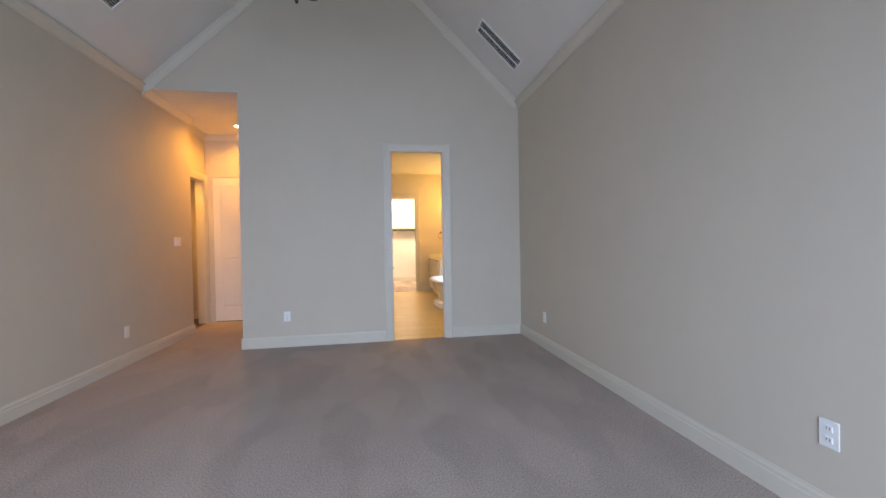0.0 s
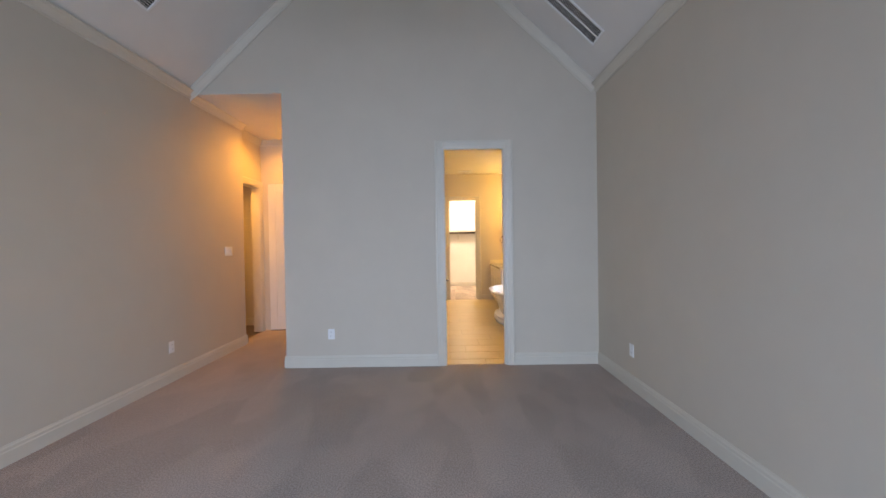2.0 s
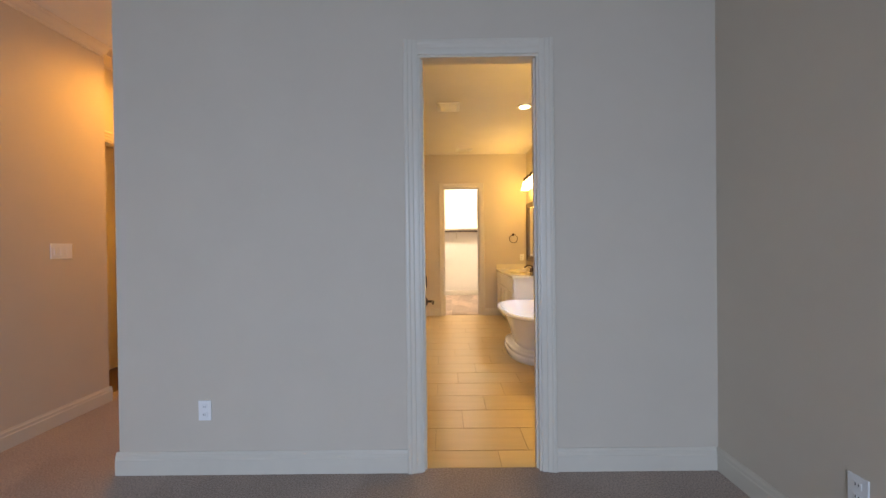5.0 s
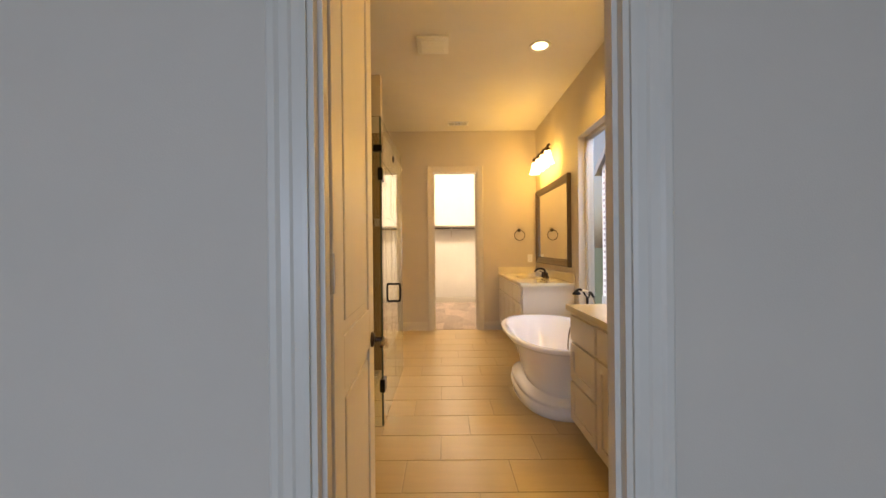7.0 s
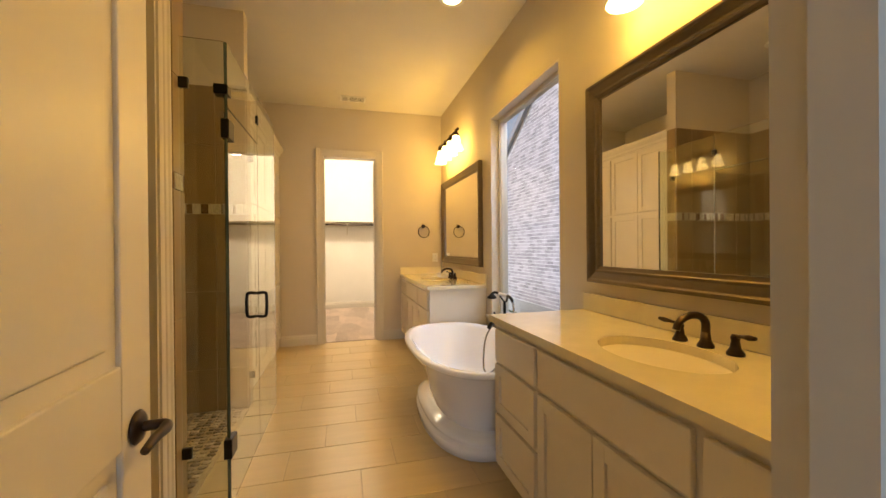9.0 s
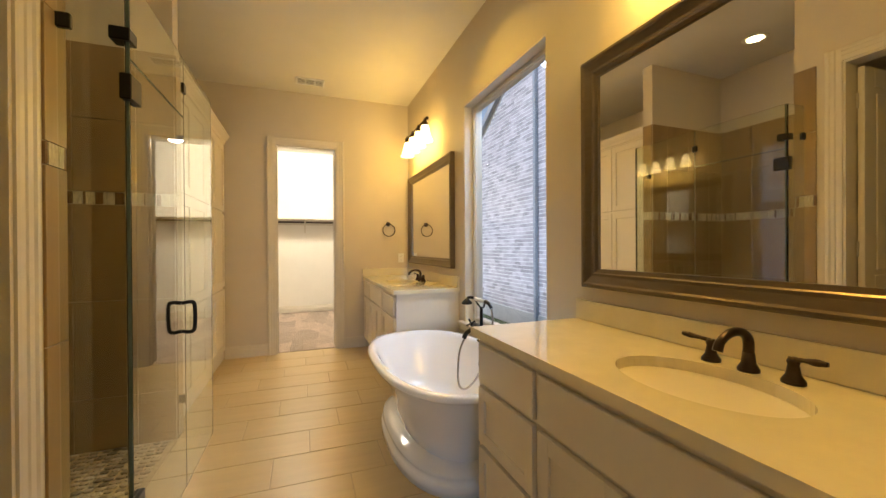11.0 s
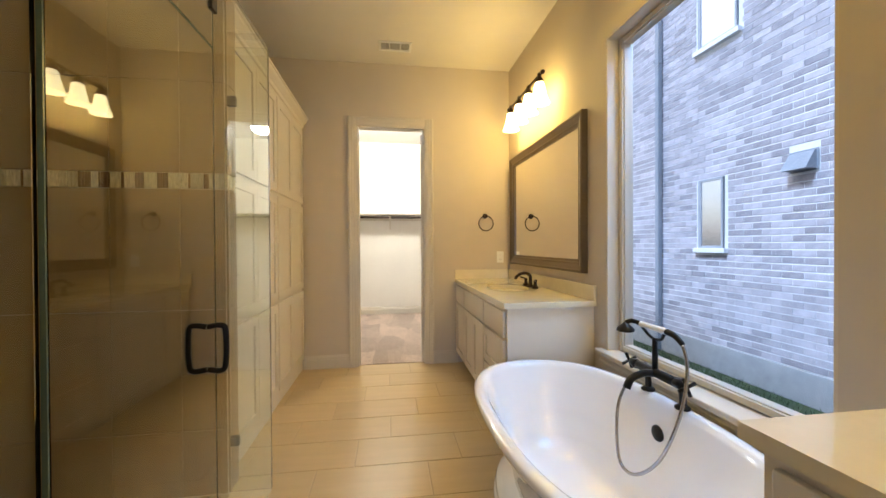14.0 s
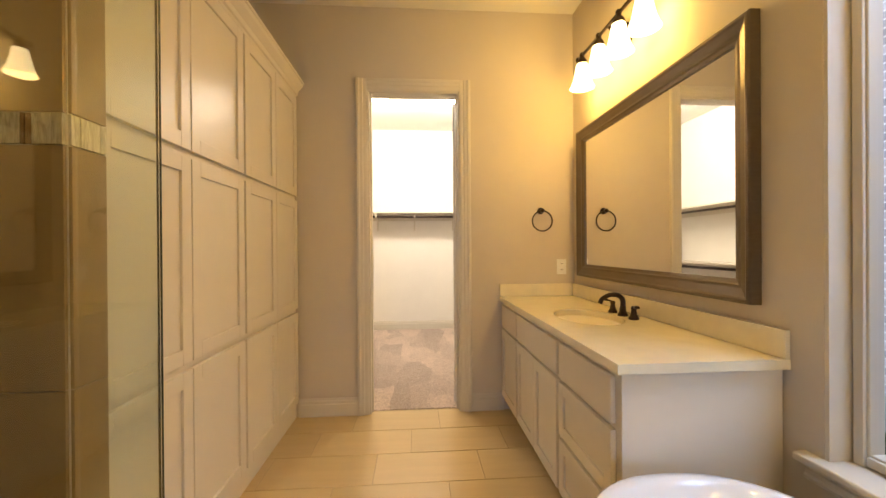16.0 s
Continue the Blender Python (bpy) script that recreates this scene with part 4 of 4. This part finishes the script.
part("inner_pull", tube([(GX - .006, 2.455, .960), (GX - .045, 2.455, .965), (GX - .060, 2.455, .945), (GX - .060, 2.455, .84), (GX - .045, 2.455, .815), (GX - .006, 2.455, .820)], .0095, smooth_steps=5), M_BLACK, sh, "", True)
solid("shower_floor_bed", box(BL, -.70, SY0 + .125, SY1 - .11, -.004, .006), M_GROUT, "tan grout bed of the shower floor", "floor")

# ---- closet ----
cs = thing("closet_shelf", (0.2, 7.9, 1.76), "white closet shelf with dark hanging rod", "shelf")
part("board", box(-1.4, 1.8, 7.70, 8.018, 1.765, 1.785, .003), M_TRIM, cs)
part("cleat", box(-1.4, 1.8, 8.0, 8.018, 1.675, 1.765, .003), M_TRIM, cs)
part("rod", tube([(-1.4, 7.74, 1.715), (1.8, 7.74, 1.715)], .017, smooth_steps=1), M_BRONZE, cs, "dark metal rod", True)
for x in (-.45, .11, .70, 1.3):
    part("bracket", box(x - .012, x + .012, 7.72, 8.0, 1.735, 1.765, .003), M_TRIM, cs)
    part("bracket_leg", box(x - .012, x + .012, 7.97, 8.0, 1.52, 1.735, .003), M_TRIM, cs)
    part("rod_hook", box(x - .012, x + .012, 7.718, 7.762, 1.69, 1.738, .006), M_TRIM, cs)
for z in (1.02, 1.76):
    s2 = thing("closet_shelf", (-1.2, 6.6, z), "white closet side shelf with dark hanging rod", "shelf")
    part("board", box(-1.398, -1.09, 5.4, 7.69, z + .005, z + .025, .003), M_TRIM, s2)
    part("rod", tube([(-1.12, 5.4, z - .045), (-1.12, 7.69, z - .045)], .017, smooth_steps=1), M_BRONZE, s2, "dark metal rod", True)
    part("cleat", box(-1.398, -1.38, 5.4, 7.69, z - .085, z + .005), M_TRIM, s2)
for x in (-.30, .62):
    cl = thing("closet_light", (x, 6.6, CH), "lit white closet ceiling light", "ceiling light")
    part("base", lathe([(.15, CH - .02), (.15, CH)], (x, 6.6, 0), 32), M_PLASTIC, cl, "", True)
    part("globe", lathe([(.002, CH - .11), (.07, CH - .10), (.12, CH - .07), (.135, CH - .02)], (x, 6.6, 0), 32), M_CLENS, cl, "glowing glass bowl", True)

# ---- neighbouring house ----
HX = 4.7
GZ = -.58
house = thing("neighbour_house", (HX, 6, GZ), "two-storey grey-tan brick house next door", "house")


def roof_z(y):
    return min(7.0, 5.42 - .65 * (y - 7.86))


bm = bmesh.new()
prof = [(-3, -.2), (10.6, -.2), (10.6, roof_z(10.6)), (5.43, 7.0), (-3, 7.0)]
fa = [bm.verts.new((HX + .012, y, z)) for y, z in prof]
fb = [bm.verts.new((HX + .3, y, z)) for y, z in prof]
bm.faces.new(fa), bm.faces.new(fb[::-1])
for i in range(5):
    bm.faces.new((fa[i], fa[(i + 1) % 5], fb[(i + 1) % 5], fb[i]))
bmesh.ops.recalc_face_normals(bm, faces=bm.faces[:])
wall = part("wall", bm, M_MORTAR, house, "pale mortar bed of the brick wall")
part("foundation", box(HX - .03, HX + .3, -3, 10.6, GZ, -.2, .01), M_CONC, house, "grey concrete foundation")
_d = Vector((0, 1, -.65)).normalized()
part("rake_board", sweep([(0, 0), (.10, 0), (.10, .20), (0, .20)], (HX + .25, 5.43, 7.0), (HX + .25, 10.9, roof_z(10.9)), (-3.5, 0, 0)), M_ROOF, house, "grey sloped rake board")
ds = part("downspout", box(HX - .085, HX - .005, 6.98, 7.06, GZ + .02, 5.9, .008), M_ROOF, house, "grey metal downspout")
for z in (.5, 2.4, 4.3):
    part("strap", box(HX - .09, HX - .001, 6.97, 7.07, z, z + .03), M_ROOF, ds)


def house_window(y0, y1, z0, z1):
    w = part("window", box(HX - .004, HX + .05, y0, y1, z0, z1), M_DARK, house, "white framed window with blinds")
    for a, b, c, d in ((y0, y0 + .03, z0, z1), (y1 - .05, y1, z0, z1), (y0 + .03, y1 - .05, z0, z0 + .035), (y0 + .03, y1 - .05, z1 - .035, z1)):
        part("frame", box(HX - .022, HX + .03, a, b, c, d, .003), M_SASH, w)
    part("pane", box(HX - .010, HX - .006, y0 + .03, y1 - .05, z0 + .035, z1 - .035), M_REFL, w, "reflecting glass pane")
    part("sill", box(HX - .06, HX + .02, y0 - .06, y1 + .06, z0 - .07, z0, .006), M_MORTAR, w, "pale brick sill")


house_window(5.79, 6.21, 1.17, 2.17)
house_window(5.58, 6.22, 4.10, 5.5)
hood = thing("vent_hood", (HX, 4.77, 2.13), "grey metal wall vent hood on the brick wall", "vent hood")
bm = bmesh.new()
y0, y1 = 4.63, 4.90
q = [(HX - .004, 2.25), (HX - .03, 2.25), (HX - .15, 2.05), (HX - .004, 2.05)]
va, vb = [bm.verts.new((x, y0, z)) for x, z in q], [bm.verts.new((x, y1, z)) for x, z in q]
bm.faces.new(va), bm.faces.new(vb[::-1])
for i in range(4):
    bm.faces.new((va[i], va[(i + 1) % 4], vb[(i + 1) % 4], vb[i]))
bmesh.ops.recalc_face_normals(bm, faces=bm.faces[:])
part("cover", bm, M_ROOF, hood)
part("flange", box(HX - .006, HX - .001, y0 - .02, y1 + .02, 2.03, 2.27), M_ROOF, hood)

# ---- pieces ----
ROW, LEN = .303, .606
Y_LINE, X_LINE = 4.77, .09
tiles = {}
for k in range(-1, 17):
    y1 = Y_LINE - ROW * (k - 1)
    y0 = y1 - ROW
    y1c, y0c = min(y1, BY + .058), max(y0, .032)
    if y1c - y0c < .03:
        continue
    xs = X_LINE + .2 * (1 - k)
    j0 = math.floor((BL - xs) / LEN)
    for j in range(j0, j0 + 8):
        a, b = max(xs + j * LEN, BL), min(xs + (j + 1) * LEN, BX)
        if b - a < .02:
            continue
        key = (round(b - a, 3), round(y1c - y0c, 3))
        if key not in tiles:
            tiles[key] = mesh_of("tile", box(-key[0] / 2 + .002, key[0] / 2 - .002, -key[1] / 2 + .002, key[1] / 2 - .002, -.006, 0, .0015, seg=1), M_TILE)
        o = new("tile", tiles[key])
        o.parent = bath_floor
        o.location = ((a + b) / 2, (y0c + y1c) / 2, random.uniform(-.0004, .0004))

# shower wall tiles
BANDZ0, BANDZ1, TILE_TOP = 1.503, 1.580, 2.47


def tile_field(parent, horizontal, fixed, a0, a1, out, off=0.0):
    """Upright 0.3 x 0.6 tiles with a mosaic band, on a wall of fixed x or y."""
    rows = [(.012, .33), (.33, .918), (.918, BANDZ0), (BANDZ1, 2.02), (2.02, TILE_TOP)]
    a = a0 - off
    while a < a1 - .01:
        p, q = max(a, a0), min(a + .305, a1)
        a += .305
        if q - p < .01:
            continue
        for z0, z1 in rows:
            lo, hi = sorted((fixed, fixed + out * .009))
            if horizontal == 'x':
                bm = box(p + .0012, q - .0012, lo, hi, z0 + .0012, z1 - .0012, .001, seg=1)
            else:
                bm = box(lo, hi, p + .0012, q - .0012, z0 + .0012, z1 - .0012, .001, seg=1)
            o = new("tile", mesh_of("tile", bm, M_STILE))
            o.parent = parent
    a = a0
    while a < a1 - .004:
        dark = random.random() < .42
        wd = random.choice((.010, .014)) if dark else random.choice((.030, .046, .058))
        q = min(a + wd, a1)
        lo, hi = sorted((fixed, fixed + out * random.uniform(.008, .012)))
        if horizontal == 'x':
            bm = box(a + .001, q - .001, lo, hi, BANDZ0 + .002, BANDZ1 - .002)
        else:
            bm = box(lo, hi, a + .001, q - .001, BANDZ0 + .002, BANDZ1 - .002)
        o = new("mosaic_tile", mesh_of("mosaic_tile", bm, M_MOSAIC_DARK if dark else M_MOSAIC))
        o.parent = parent
        a = q


def ob(name):
    return bpy.data.objects[name]


tile_field(ob("wall_shower_north"), 'x', SY1 - .11, BL, -.704, -1, .1)
tile_field(ob("wall_shower_south"), 'x', SY0 + .125, BL, -.704, 1, .2)
tile_field(ob("wall_bath_west"), 'y', BL, SY0 + .135, SY1 - .12, 1, .05)
tile_field(ob("wall_shower_south"), 'y', -.703, SY0, SY0 + .125, 1, 0)
tile_field(ob("wall_shower_north"), 'y', -.703, SY1 - .11, SY1 - .11 + .108, 1, 0)

# pebble mosaic of the shower floor
vs, fs = [], []
y = SY0 + .14
while y < SY1 - .13:
    x = BL + .02
    while x < -.72:
        cx, cy, r = x + random.uniform(-.006, .006), y + random.uniform(-.006, .006), random.uniform(.019, .025)
        n, b0 = 7, len(vs)
        ph = random.random() * 6.28
        for rr, zz in ((1, .011), (.92, .0165), (.6, .019)):
            for i in range(n):
                a = ph + 2 * math.pi * i / n
                vs.append((cx + r * rr * math.cos(a) * 1.1, cy + r * rr * math.sin(a) * .9, zz))
        for q in (0, n):
            for i in range(n):
                fs.append((b0 + q + i, b0 + q + (i + 1) % n, b0 + q + n + (i + 1) % n, b0 + q + n + i))
        fs.append(tuple(b0 + 2 * n + i for i in range(n)))
        x += .050
    y += .044
me = bpy.data.meshes.new("shower_pebbles")
me.from_pydata(vs, [], fs)
me.materials.append(M_PEBBLE)
tagged(new("shower_pebbles", me), "mixed brown pebble mosaic shower floor", "mosaic", kind="stuff")

# bricks of the house next door: those straight across the window are parts
COURSE, BRICK = .085, .245
vs, fs = [], []
brick_me = mesh_of("brick", box(-.012, .012, -BRICK / 2 + .0025, BRICK / 2 - .0025, -COURSE / 2 + .0065, COURSE / 2 - .0065, .004, seg=1), M_BRICK)
cube_f = ((0, 1, 3, 2), (4, 6, 7, 5), (0, 4, 5, 1), (2, 3, 7, 6), (0, 2, 6, 4), (1, 5, 7, 3))
blocked = ((5.73, 6.27, 1.09, 2.18), (5.52, 6.28, 4.02, 5.51), (4.60, 4.93, 2.02, 2.28))
count = 0
for k in range(84):
    z = -.2 + COURSE * (k + .5)
    y = -.5 + (BRICK / 2 if k % 2 else 0)
    while y < 10.5:
        y += BRICK
        if z + .05 > roof_z(y + .12) or y > 10.45:
            continue
        if any(p - BRICK / 2 < y < q + BRICK / 2 and r - COURSE / 2 < z < s + COURSE / 2 for p, q, r, s in blocked):
            # cut bricks beside openings
            cut = [(p, q) for p, q, r, s in blocked if p - BRICK / 2 < y < q + BRICK / 2 and r - COURSE / 2 < z < s + COURSE / 2][0]
            spans = [(y - BRICK / 2 + .0025, min(cut[0], y + BRICK / 2)), (max(cut[1], y - BRICK / 2), y + BRICK / 2 - .0025)]
        elif 3.55 < y < 6.1 and .75 < z < 3.2 and count < 300:
            o = new("brick", brick_me)
            o.parent = wall
            o.matrix_parent_inverse = Matrix.Translation(house.location).inverted() @ Matrix.Translation(house.location)
            o.location = (HX + .019 + random.uniform(-.002, .002), y, z)
            count += 1
            continue
        else:
            spans = [(y - BRICK / 2 + .0025, y + BRICK / 2 - .0025)]
        for p, q in spans:
            if q - p < .02:
                continue
            b0 = len(vs)
            jit = random.uniform(-.002, .002)
            for xx in (HX + .007 + jit, HX + .03):
                for yy in (p, q):
                    for zz in (z - COURSE / 2 + .0065, z + COURSE / 2 - .0065):
                        vs.append((xx, yy, zz))
            fs.extend(tuple(b0 + i for i in f) for f in cube_f)
me = bpy.data.meshes.new("brickwork")
me.from_pydata(vs, [], fs)
me.materials.append(M_BRICK)
rest = new("brickwork", me)
rest.parent = house
rest.matrix_parent_inverse = Matrix.Translation(house.location).inverted()
rest["kind"] = "stuff"

# lawn blades along the foundation
vs, fs = [], []
for i in range(9000):
    x, y = random.uniform(2.2, HX - .05), random.uniform(2.5, 9.5)
    h, a = random.uniform(.03, .075), random.uniform(0, 6.28)
    dx, dy = math.cos(a) * .006, math.sin(a) * .006
    b0 = len(vs)
    vs += [(x - dx, y - dy, GZ), (x + dx, y + dy, GZ), (x + random.uniform(-.03, .03), y + random.uniform(-.03, .03), GZ + h)]
    fs.append((b0, b0 + 1, b0 + 2))
me = bpy.data.meshes.new("lawn_grass")
me.from_pydata(vs, [], fs)
me.materials.append(M_BLADE)
tagged(new("lawn_grass", me), "short green lawn beside the foundation", "grass", kind="stuff")
